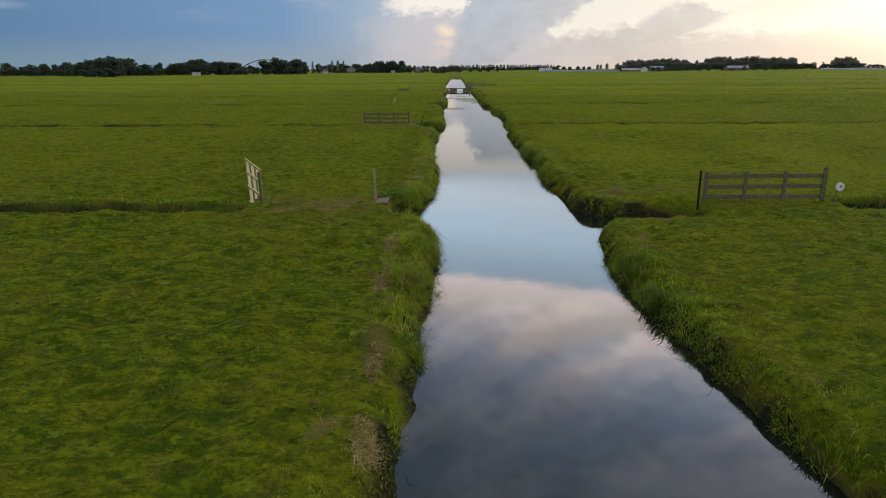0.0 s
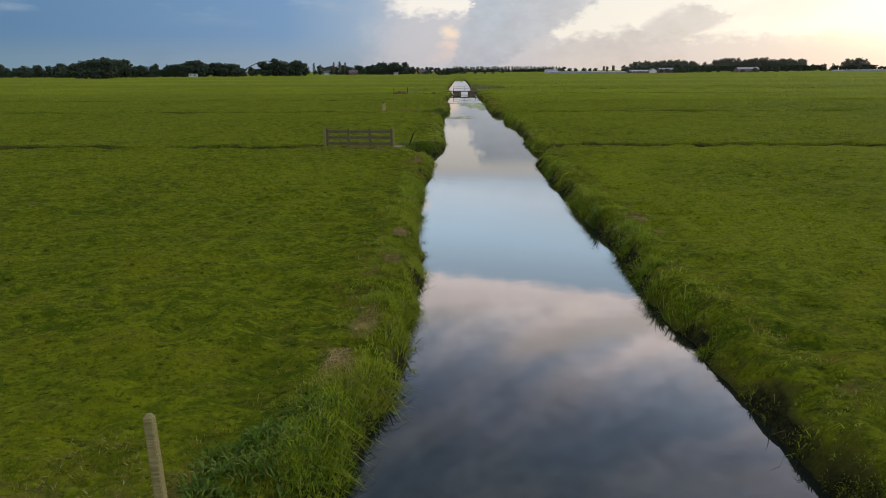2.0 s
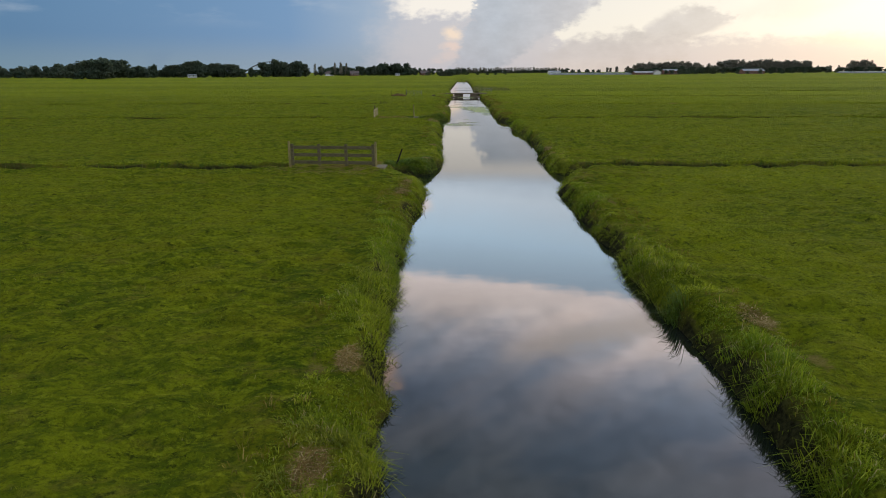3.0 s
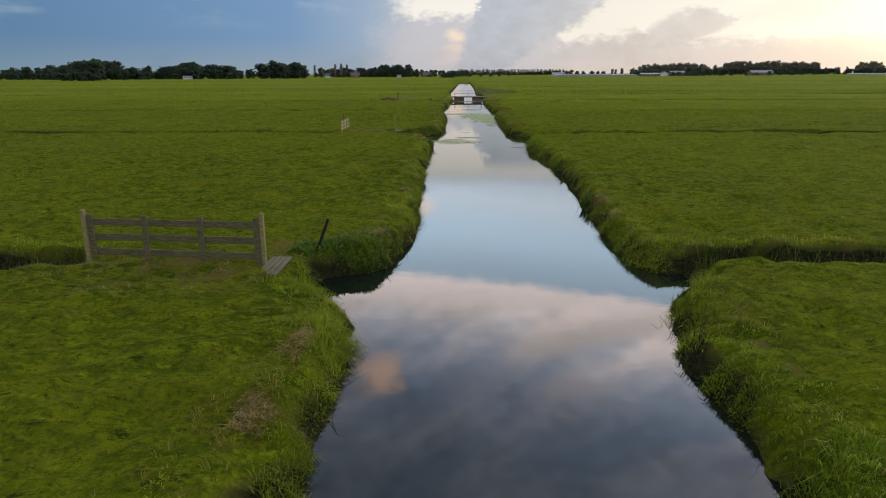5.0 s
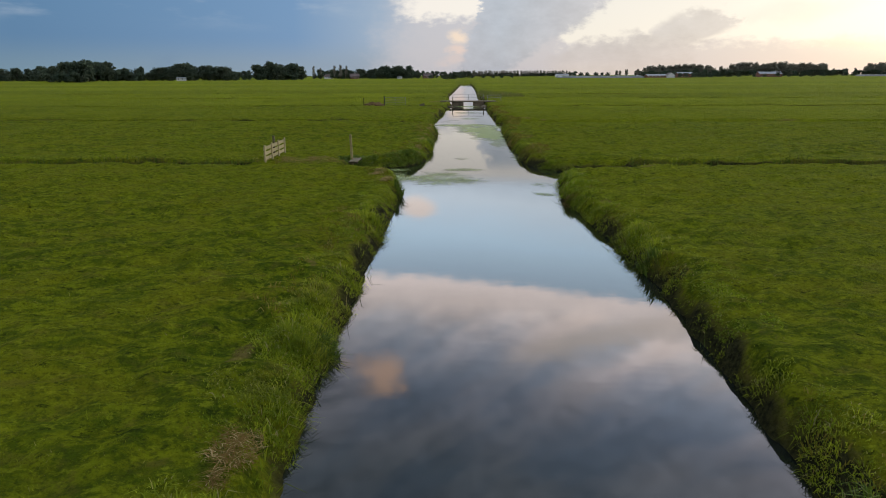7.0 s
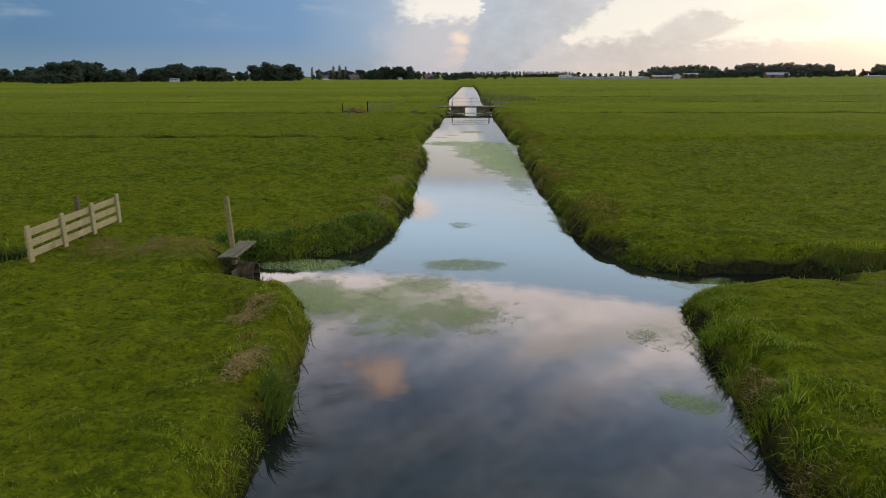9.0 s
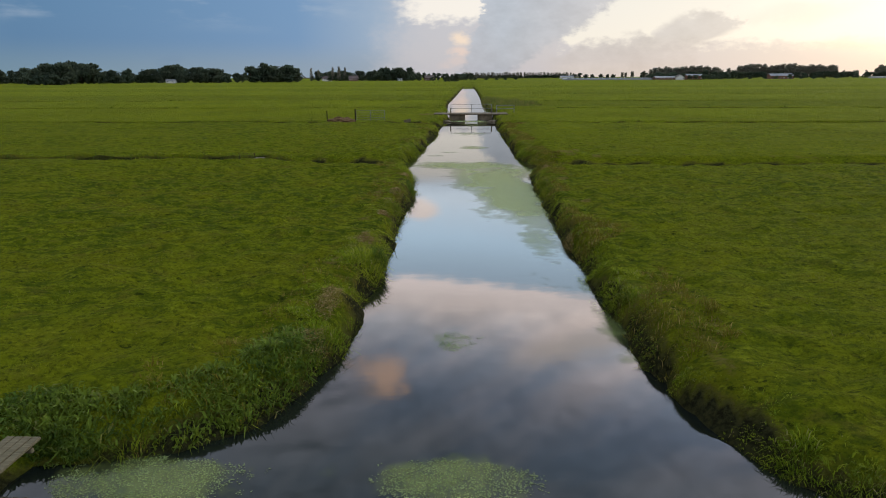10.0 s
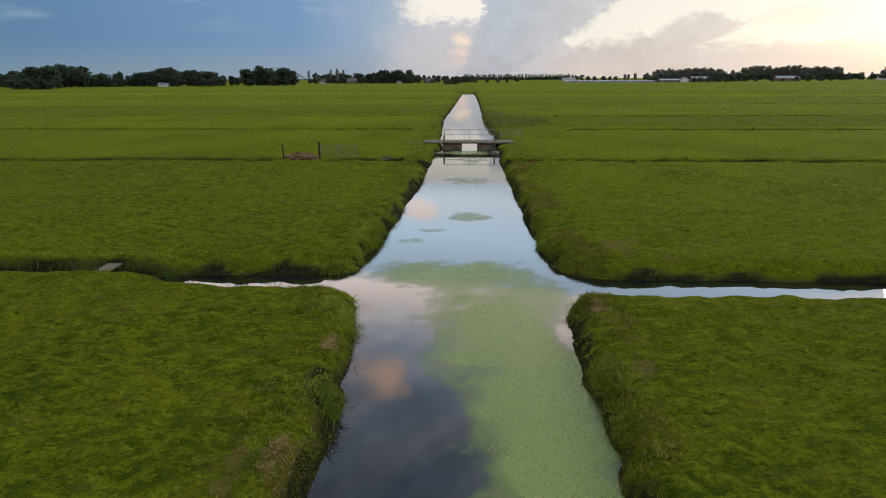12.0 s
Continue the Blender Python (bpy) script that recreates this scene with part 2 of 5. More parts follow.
def sward(m):
    """The colour of the grass over the land: green, olive and browned patches, with the shade in a few small holes
    painted dark. The turf and the blades share it.
    """
    c = m.mix(m.step(m.noise(2.3, 6, 0.74, (0.85, 1.15, 1)), 0.40, 0.61), (0.042, 0.068, 0.004), (0.142, 0.164, 0.0065))
    c = m.mix(m.step(m.noise(0.42, 5, 0.64), 0.46, 0.62, 0.0, 0.48), c, (0.162, 0.158, 0.008))
    c = m.mix(m.step(m.noise(1.5, 6, 0.72, (0.8, 1.1, 1)), 0.52, 0.64, 0.0, 0.48), c, (0.116, 0.094, 0.020))
    c = m.mix(m.step(m.noise(0.75, 5, 0.70, (0.75, 1.25, 1)), 0.53, 0.64, 0.0, 0.40), c, (0.040, 0.074, 0.006))
    c = m.mix(m.math("MULTIPLY", m.step(m.noise(0.035, 3, 0.5, (1, 2.2, 1)), 0.40, 0.60), 0.28), c, (0.142, 0.158, 0.007))
    c = m.mix(m.math("MULTIPLY", attr(m, "tone"), 0.60), c, (0.200, 0.226, 0.007))
    c = m.mix(m.step(m.noise(4.6, 5, 0.70, (0.75, 1.2, 1)), 0.54, 0.66, 0.0, 0.55), c, (0.232, 0.256, 0.014))
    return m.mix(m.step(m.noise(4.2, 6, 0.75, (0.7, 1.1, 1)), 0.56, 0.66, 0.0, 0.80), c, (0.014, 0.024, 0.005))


def turf_material():
    m = Mat("turf")
    fine = m.noise(10.0, 5, 0.7)
    # the fine dark mottle paints shade between the tufts into the turf
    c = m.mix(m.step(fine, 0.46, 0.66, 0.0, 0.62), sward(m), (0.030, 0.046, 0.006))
    wet_shaded = attr(m, "wet_shaded")
    soil = m.mix(m.step(fine, 0.3, 0.7), (0.098, 0.070, 0.018), (0.215, 0.160, 0.052))
    # near-black mud, darkened further for the shade under overhanging grass
    soil = m.mix(wet_shaded, soil, m.mix(m.step(fine, 0.35, 0.65), (0.014, 0.014, 0.007), (0.042, 0.042, 0.015)))
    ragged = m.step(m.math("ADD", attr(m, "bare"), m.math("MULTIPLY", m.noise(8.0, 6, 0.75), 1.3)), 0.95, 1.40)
    c = m.mix(m.math("MAXIMUM", m.math("MULTIPLY", wet_shaded, attr(m, "bare")), m.math("MULTIPLY", ragged, 0.7)), c, soil)
    m.base(c, 0.95)
    m.set(m.b, "Specular IOR Level", 0.008)
    rough = m.math("ADD", m.noise(15, 4, 0.7), m.math("MULTIPLY", m.noise(4.2, 3, 0.6), 0.8))
    rough = m.math("ADD", rough, m.math("MULTIPLY", m.noise(1.3, 3, 0.55), 1.5))
    m.bump(rough, 1.0, 0.26)
    return m.m


def thin_leaf(m, c, share, glow):
    """Lets light through a blade as well as off it."""
    thin = m.node("ShaderNodeBsdfTranslucent")
    m.set(thin, "Color", m.mix(0.35, c, glow))
    both = m.node("ShaderNodeMixShader")
    both.inputs[0].default_value = share
    m.t.links.new(m.b.outputs[0], both.inputs[1]), m.t.links.new(thin.outputs[0], both.inputs[2])
    m.t.links.new(both.outputs[0], m.out.inputs[0])


def meadow_material():
    """Short blades that take the colour of the sward they stand in, each a little lighter or darker."""
    m = Mat("meadow_grass")
    r = m.node("ShaderNodeNewGeometry").outputs["Random Per Island"]
    c = m.mix(1.0, sward(m), (1.20, 1.22, 1.0), "MULTIPLY")
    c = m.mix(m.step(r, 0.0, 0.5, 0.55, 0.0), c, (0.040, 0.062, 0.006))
    c = m.mix(m.step(r, 0.72, 0.96, 0.0, 0.40), c, (0.265, 0.295, 0.020))
    c = m.mix(m.step(r, 0.965, 0.985), c, (0.25, 0.21, 0.075))
    m.base(c, 0.6)
    m.set(m.b, "Specular IOR Level", 0.03)
    thin_leaf(m, c, 0.34, (0.17, 0.20, 0.006))
    return m.m


def blade_material(name, dark, light, dry, dry_share, sheen=0.3, brown=0.0, hollow_shade=0.5, share=0.32):
    m = Mat(name)
    r = m.node("ShaderNodeNewGeometry").outputs["Random Per Island"]
    patch = m.math("ADD", m.math("MULTIPLY", m.noise(0.5, 3, 0.6), 0.5), m.math("MULTIPLY", m.noise(2.4, 3, 0.6), 0.5))
    c = m.mix(m.step(patch, 0.40, 0.60), dark, light)
    # self-shadow inside the clumps, painted as darker patches
    c = m.mix(m.step(m.noise(1.7, 4, 0.6), 0.52, 0.66, 0.0, hollow_shade), c, tuple(v * 0.45 for v in dark))
    if brown:
        c = m.mix(m.step(m.noise(0.75, 5, 0.65), 0.48, 0.66, 0.0, brown), c, (0.150, 0.112, 0.036))
    c = m.mix(m.step(m.noise(0.16, 4, 0.6), 0.46, 0.66, 0.0, 0.5), c, (dark[0] * 0.95, dark[1] * 1.35, dark[2]))
    c = m.mix(m.step(r, 0.0, 0.6, hollow_shade, 0.0), c, tuple(v * 0.6 for v in dark))
    c = m.mix(m.step(r, 0.6, 0.95, 0.0, 0.5), c, tuple(min(v * 1.35, 0.4) for v in light))
    c = m.mix(m.step(r, 1.0 - dry_share - 0.03, 1.0 - dry_share + 0.03), c, dry)
    m.base(c, 0.6)
    m.set(m.b, "Specular IOR Level", sheen * 0.15)
    thin_leaf(m, c, share, (0.17, 0.20, 0.008))
    return m.m


def water_material():
    m = Mat("canal_water")
    murk = m.mix(m.step(m.noise(0.22, 4, 0.6), 0.35, 0.7), (0.004, 0.006, 0.005), (0.009, 0.011, 0.008))
    m.base(murk, 0.012)
    m.set(m.b, "IOR", 1.36), m.set(m.b, "Specular IOR Level", 0.5)
    ripple = m.math("ADD", m.math("MULTIPLY", m.noise(1.1, 3, 0.5, (1, 1.8, 1)), 1.0), m.math("MULTIPLY", m.noise(5.5, 3, 0.5, (1, 2.2, 1)), 0.22))
    m.bump(ripple, 0.016, 0.06)
    return m.m


def weathered_wood(name, dark, light, moss=0.0):
    m = Mat(name)
    grain = m.noise(9.0, 5, 0.65, (0.6, 6, 6))
    c = m.mix(m.step(grain, 0.3, 0.7), dark, light)
    c = m.mix(m.step(m.noise(1.8, 4, 0.6), 0.5, 0.75, 0.0, 0.6), c, tuple(v * 0.6 for v in dark))
    if moss:
        c = m.mix(m.step(m.noise(3.5, 5, 0.7), 0.52, 0.70, 0.0, moss), c, (0.085, 0.095, 0.035))
    info = m.node("ShaderNodeObjectInfo").outputs["Random"]
    c = m.mix(m.step(info, 0, 1, 0, 0.28), c, tuple(v * 0.7 for v in light))
    m.base(c, 0.85)
    m.set(m.b, "Specular IOR Level", 0.12)
    m.bump(grain, 0.5, 0.006)
    return m.m


def plain(name, a, b, rough, scale=3.0, metal=0.0, bump=0.003):
    m = Mat(name)
    n = m.noise(scale, 5, 0.6)
    m.base(m.mix(m.step(n, 0.32, 0.7), a, b), rough, metal)
    m.set(m.b, "Specular IOR Level", 0.5 if rough < 0.7 else 0.12)
    m.bump(m.noise(scale * 5, 4, 0.6), 0.4, bump)
    return m.m


def foliage_material(name, dark, light):
    m = Mat(name)
    r = m.node("ShaderNodeNewGeometry").outputs["Random Per Island"]
    o = m.node("ShaderNodeObjectInfo").outputs["Random"]
    c = m.mix(m.step(m.noise(0.35, 3, 0.6), 0.3, 0.7), dark, light)
    c = m.mix(m.math("MULTIPLY", r, 0.5), c, tuple(v * 0.5 for v in dark))
    c = m.mix(m.math("MULTIPLY", o, 0.35), c, (0.070, 0.062, 0.030))
    m.base(c, 0.8)
    m.set(m.b, "Specular IOR Level", 0.1)
    thin_leaf(m, c, 0.55, tuple(light))
    return m.m


def weed_film_material():
    m = Mat("duckweed_film")
    n = m.noise(0.9, 7, 0.68)
    grain = m.noise(26, 4, 0.6)
    c = m.mix(m.step(grain, 0.3, 0.7), (0.168, 0.212, 0.042), (0.222, 0.264, 0.066))
    m.base(c, 0.7)
    m.set(m.b, "Specular IOR Level", 0.3)
    cover = attr(m, "cover")
    veil = m.step(m.math("ADD", m.math("MULTIPLY", n, 2.4), cover), 1.55, 2.12, 0.0, 0.70)
    veil = m.math("MULTIPLY", veil, m.step(cover, 0.7, 1.15, 0.6, 1.0))
    veil = m.math("MULTIPLY", veil, m.step(grain, 0.25, 0.6, 0.85, 1.0))
    clear_part = m.node("ShaderNodeBsdfTransparent")
    mixed = m.node("ShaderNodeMixShader")
    m.set(mixed, 0, veil)
    m.t.links.new(clear_part.outputs[0], mixed.inputs[1]), m.t.links.new(m.b.outputs[0], mixed.inputs[2])
    m.t.links.new(mixed.outputs[0], m.out.inputs[0])
    return m.m


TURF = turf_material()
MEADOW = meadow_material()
BANK = blade_material("bank_grass", (0.105, 0.150, 0.009), (0.275, 0.322, 0.018), (0.28, 0.235, 0.10), 0.05, 0.3, 0.45, 0.66, 0.50)
NETTLE = blade_material("nettle_leaf", (0.040, 0.072, 0.009), (0.120, 0.165, 0.018), (0.15, 0.16, 0.04), 0.05, 0.4)
SEDGE = blade_material("sedge", (0.030, 0.062, 0.010), (0.085, 0.130, 0.018), (0.16, 0.13, 0.05), 0.06, 0.4)
DEAD = blade_material("dead_reed", (0.150, 0.094, 0.027), (0.285, 0.196, 0.070), (0.37, 0.29, 0.14), 0.14, 0.1)
TUSSOCK = blade_material("dry_tussock", (0.092, 0.072, 0.010), (0.190, 0.150, 0.022), (0.27, 0.195, 0.06), 0.10)
REED = blade_material("reed_leaf", (0.065, 0.090, 0.022), (0.120, 0.140, 0.034), (0.19, 0.15, 0.060), 0.3)
WATER = water_material()
FILM = weed_film_material()
WEED = blade_material("duckweed_leaf", (0.190, 0.235, 0.090), (0.260, 0.305, 0.135), (0.13, 0.15, 0.06), 0.15, 0.4, 0.0, 0.15)
OLD_OAK = weathered_wood("old_oak", (0.044, 0.037, 0.017), (0.120, 0.101, 0.050), 0.3)
NEW_WOOD = weathered_wood("pale_timber", (0.185, 0.150, 0.068), (0.305, 0.255, 0.128), 0.2)
POST_WOOD = weathered_wood("post_wood", (0.105, 0.086, 0.030), (0.230, 0.190, 0.078), 0.4)
PLANK_WOOD = weathered_wood("plank_wood", (0.062, 0.052, 0.028), (0.135, 0.114, 0.068), 0.25)
TARRED = plain("tarred_wood", (0.008, 0.007, 0.005), (0.020, 0.017, 0.012), 0.9)
STEEL = plain("galvanised_steel", (0.085, 0.088, 0.088), (0.150, 0.154, 0.154), 0.6, 4.0, 0.3)
RUST = plain("rusty_pipe", (0.024, 0.017, 0.009), (0.078, 0.054, 0.028), 0.85, 6.0, 0.1, 0.01)
CONCRETE = plain("concrete", (0.070, 0.054, 0.034), (0.140, 0.112, 0.075), 0.9, 1.4, 0.0, 0.01)
WHITE = plain("white_enamel", (0.68, 0.67, 0.64), (0.80, 0.79, 0.77), 0.5)
FADED_WHITE = plain("faded_enamel", (0.38, 0.37, 0.34), (0.50, 0.49, 0.46), 0.6)
SIGN_RED = plain("faded_red", (0.30, 0.05, 0.04), (0.40, 0.08, 0.06), 0.5)
BARK = plain("bark", (0.045, 0.036, 0.028), (0.10, 0.080, 0.062), 0.95, 2.0, 0.0, 0.03)
# raised a little, with evening haze painted into the leaf colour
LEAF = foliage_material("tree_leaf", (0.040, 0.060, 0.042), (0.078, 0.106, 0.062))
# far poplars and limes: colour lightened to stand in for distance haze
HAZED_LEAF = foliage_material("hazed_leaf", (0.170, 0.165, 0.125), (0.250, 0.240, 0.180))
BRICK = plain("farm_brick", (0.11, 0.055, 0.038), (0.17, 0.090, 0.062), 0.9, 1.0)
ROOF_TILE = plain("roof_tile", (0.060, 0.050, 0.048), (0.13, 0.095, 0.080), 0.8, 1.0)
SHEET = plain("grey_sheet_roof", (0.10, 0.105, 0.11), (0.17, 0.175, 0.18), 0.6, 0.5)
GLASS = plain("window_glass", (0.03, 0.04, 0.05), (0.05, 0.06, 0.07), 0.08, 0.3)
GREENHOUSE = plain("greenhouse_pane", (0.15, 0.16, 0.165), (0.22, 0.23, 0.235), 0.6, 0.05)
SOIL = plain("bare_soil", (0.060, 0.034, 0.014), (0.13, 0.080, 0.038), 0.95, 2.5, 0.0, 0.03)


# ---- mesh helpers ----
def part(name, bm, material, parent=None, label=""):
    """Links a bmesh as one mesh object, under a thing or a part if one is given."""
    me = bpy.data.meshes.new(name)
    bm.to_mesh(me)
    bm.free()
    me.materials.append(material)
    ob = new(name, me)
    ob.parent = parent
    if label:
        ob["label"] = label
    return ob


def thing(name, m, label, category, group="", kind=""):
    ob = new(name)
    ob.empty_display_size = 0.2
    ob.matrix_basis = m
    return tagged(ob, label, category, group, kind)


def beam(bm, a, b, wide, thick, side=(0, 0, 1), bevel=0.008, taper=1.0):
    """A squared timber from a to b; side: roughly the way of its width."""
    a, b = Vector(a), Vector(b)
    along = (b - a).normalized()
    s = Vector(side)
    s = (s - along * s.dot(along)).normalized()
    o = along.cross(s)
    ring = []
    for p, k in ((a, 1.0), (b, taper)):
        ring.append([bm.verts.new(p + s * (i * wide * k / 2) + o * (j * thick * k / 2)) for i, j in ((-1, -1), (1, -1), (1, 1), (-1, 1))])
    faces = [bm.faces.new(ring[0][::-1]), bm.faces.new(ring[1])]
    faces += [bm.faces.new((ring[0][i], ring[0][(i + 1) % 4], ring[1][(i + 1) % 4], ring[1][i])) for i in range(4)]
    if bevel:
        edges = list({e for f in faces for e in f.edges})
        bmesh.ops.bevel(bm, geom=edges, offset=bevel, segments=1, affect="EDGES")
    return bm


def tube(bm, a, b, r0, r1=None, n=8, cap=True):
    """A round bar from a to b."""
    a, b = Vector(a), Vector(b)
    r1 = r0 if r1 is None else r1
    turn = (b - a).to_track_quat("Z", "Y").to_matrix()
    rings = [[bm.verts.new(p + turn @ Vector((r * math.cos(t), r * math.sin(t), 0))) for t in (2 * math.pi * i / n for i in range(n))] for p, r in ((a, r0), (b, r1))]
    for i in range(n):
        f = bm.faces.new((rings[0][i], rings[0][(i + 1) % n], rings[1][(i + 1) % n], rings[1][i]))
        f.smooth = True
    if cap:
        bm.faces.new(rings[0][::-1]), bm.faces.new(rings[1])
    return bm


def fresh():
    return bmesh.new()


def soup(name, verts, tris, material, label, category, floats=None):
    """One big mesh of triangles from arrays, for what nobody could count."""
    me = bpy.data.meshes.new(name)
    nv, nt = len(verts), len(tris)
    me.vertices.add(nv), me.loops.add(nt * 3), me.polygons.add(nt)
    me.vertices.foreach_set("co", np.ascontiguousarray(verts, dtype=np.float32).ravel())
    me.loops.foreach_set("vertex_index", np.ascontiguousarray(tris, dtype=np.int32).ravel())
    me.polygons.foreach_set("loop_start", np.arange(0, nt * 3, 3, dtype=np.int32))
    me.polygons.foreach_set("loop_total", np.full(nt, 3, dtype=np.int32))
    for key, values in (floats or {}).items():
        me.attributes.new(key, "FLOAT", "POINT").data.foreach_set("value", np.ascontiguousarray(values, dtype=np.float32))
    me.update(calc_edges=True)
    me.materials.append(material)
    return tagged(new(name, me), label, category, "", "stuff")


rng = np.random.default_rng(7)


def lattice(ix, iy, seed):
    v = np.sin(ix * 127.1 + iy * 311.7 + seed * 74.7) * 43758.5453
    return v - np.floor(v)


def wave(x, y, seed=0):
    """Smooth value noise from -1 to 1 over arrays."""
    ix, iy = np.floor(x), np.floor(y)
    fx, fy = x - ix, y - iy
    fx, fy = fx * fx * (3 - 2 * fx), fy * fy * (3 - 2 * fy)
    a, b = lattice(ix, iy, seed), lattice(ix + 1, iy, seed)
    c, d = lattice(ix, iy + 1, seed), lattice(ix + 1, iy + 1, seed)
    return 2 * ((a * (1 - fx) + b * fx) * (1 - fy) + (c * (1 - fx) + d * fx) * fy) - 1


def smooth(t):
    t = np.clip(t, 0, 1)
    return t * t * (3 - 2 * t)


# ---- the lie of the land ----
# wet arms of the canal: y, side, how far out, half width
WET = [(22.1, -1, 3.2, 0.65), (21.6, 1, 7.0, 0.85), (57.2, -1, 4.0, 0.7), (57.5, 1, 4.5, 0.55), (92.7, -1, 5.7, 1.05), (92.3, 1, 7.3, 0.62),
       (122.4, -1, 9.3, 0.72), (122.2, 1, 90, 0.72), (151.2, -1, 4.1, 0.5), (151.0, 1, 4.0, 0.5), (212, -1, 4.6, 0.8), (193.0, 1, 12.5, 0.5)]
# dry, overgrown ditches: y, side, from, to
DRY = [(21.5, -1, 9.4, 400), (22.1, 1, 12.9, 400), (57.3, -1, 9.9, 400), (58.1, 1, 5.2, 400), (92.2, -1, 10.6, 400), (92.2, 1, 7.9, 400), (122.4, -1, 8.4, 400), (151.6, -1, 5, 10.2),
       (151.6, -1, 15, 400), (151.0, 1, 5, 400), (181.0, 1, 12, 400), (182, -1, 7, 400), (211, -1, 6, 400), (209, 1, 14, 400)]
DRY += [(y, -1, 5 if y < 395 else 0, 900) for y in (250, 300, 345, 400, 470, 580)] + [(y, 1, 5 if y < 395 else 0, 900) for y in (257, 310, 360, 415, 490, 600)]
LEFT = ([-20, 7, 9, 15, 17, 19.3, 21, 22.5, 24, 25.5, 27, 29.5, 34, 36, 38, 44, 47, 50, 53, 54.5, 55.5, 57.5, 58.5, 60, 62, 69, 72, 79, 84, 87, 89, 90, 92, 94, 95, 96.5, 98, 105, 109, 113, 117, 120.5, 126, 130, 143, 155, 159, 163.5, 167, 172, 212, 300, 390],
        [2.1, 2.05, 1.98, 1.92, 1.8, 1.92, 2.3, 2.75, 2.6, 2.42, 2.2, 2.08, 2.17, 2.3, 2.52, 2.62, 2.57, 2.45, 2.52, 2.7, 3.05, 2.9, 2.5, 2.15, 2.06, 2.18, 2.34, 2.48, 2.48, 2.6, 2.85, 3.2, 3.7, 3.3, 2.8, 2.4, 2.18, 2.18, 2.36, 2.24, 2.55, 3.0, 3.5, 3.15, 2.72, 2.45, 2.7, 2.15, 2.15, 2.6, 3.6, 2.6, 1.9])
RIGHT = ([-20, 7, 9, 11.5, 13.5, 16, 18, 19.5, 21, 23, 25, 28, 31, 33, 36, 46, 50, 52, 53.5, 55, 57, 59, 62, 66, 71, 75, 78, 81, 84.5, 87, 89, 91, 93, 95, 97, 103, 109, 117, 120.5, 124.5, 127, 143, 155, 159, 163.5, 167, 172, 208, 300, 390],
        [3.6, 3.38, 3.22, 3.0, 2.84, 2.8, 2.98, 3.2, 3.5, 3.4, 3.08, 3.02, 2.9, 3.12, 3.08, 3.0, 3.0, 2.85, 3.0, 3.35, 3.6, 3.42, 3.45, 3.62, 3.85, 4.02, 3.95, 3.78, 3.45, 3.56, 3.68, 4.0, 3.7, 3.1, 2.85, 2.75, 2.66, 2.75, 3.0, 3.25, 2.9, 2.77, 2.62, 2.9, 2.75, 2.75, 3.3, 2.6, 2.9, 2.5])


def blend_min(a, b, k):
    h = np.maximum(k - np.abs(a - b), 0) / k
    return np.minimum(a, b) - h * h * k / 4


def shore(x, y):
    """How far a place lies from the water's edge: positive on land."""
    left = -x - np.interp(y, *LEFT)
    right = x - np.interp(y, *RIGHT)
    d = np.maximum(np.maximum(left, right), y - 392)
    for yc, side, out, half in WET:
        arm = np.maximum(np.abs(y - yc + 0.12 * wave(x * 0.35, y * 0 + yc, 5)) - half, np.maximum(x * side - out, -x * side - 1.0))
        d = blend_min(d, arm, 1.5)
    return d - 0.16 + 0.07 * wave(x * 0.55, y * 0.55, 1) + 0.10 * wave(x * 1.7, y * 1.7, 2) + 0.05 * wave(x * 4.1, y * 4.1, 3)


def ditch(x, y):
    """How far a place lies from the floor of a dry ditch."""
    d = np.full(np.shape(x), 50.0)
    for yc, side, start, end in DRY:
        d = np.minimum(d, np.maximum(np.abs(y - yc + 0.15 * wave(x * 0.3, y * 0 + yc, 6) + 0.07 * wave(x * 1.1, y * 0 + yc, 7)) - 0.45, np.maximum(x * side - end, start - x * side)))
    return d + 0.10 * wave(x * 1.1, y * 1.1, 4)


def land(x, y):
    """The height of the ground."""
    d, e = shore(x, y), ditch(x, y)
    near = np.exp(-((np.hypot(x, y - 60) / 160) ** 4))
    slope = 0.68 + 0.28 * wave(x * 0.35, y * 0.35, 12)
    for yc in (93.0, 122.8):
        slope = slope + 0.9 * smooth((y - yc) / 0.4) * smooth((yc + 3.2 - y) / 1.5) * smooth((np.abs(x) - 2.6) / 1.0)
    rise = np.clip(d / slope, 0, 1)
    bank = WATER_Z + (0.0 - WATER_Z) * (1 - (1 - rise) ** 2.4)
    bank = np.where(d < 0, WATER_Z + np.maximum(d * 0.8, -0.55), bank)
    gully = -0.66 + 0.66 * smooth(e / 0.34)
    h = np.minimum(bank, gully)
    inland = np.clip(d - 0.3, 0, 1) * near
    h = h + inland * (0.036 * wave(x * 0.6, y * 0.6, 8) + 0.045 * wave(x * 1.7, y * 2.1, 9) + 0.050 * wave(x * 3.3, y * 3.4, 10))
    for yc, side, reach, deep in ((122.7, -1, 10.0, 0.34), (122.3, 1, 60.0, 0.46), (92.5, 1, 8.0, 0.25)):
        dip = np.exp(-(((y - yc + 1.35) / 0.75) ** 2)) * smooth((x * side - 3.0) / 1.5) * smooth((reach - x * side) / 4)
        h = np.where(d > 0, np.maximum(h - deep * dip, WATER_Z + 0.03), h)
    return h + near * np.clip(d, 0, 0.4) * (0.16 * wave(x * 2.3, y * 2.3, 11) + 0.17 * wave(x * 1.1, y * 1.1, 13))


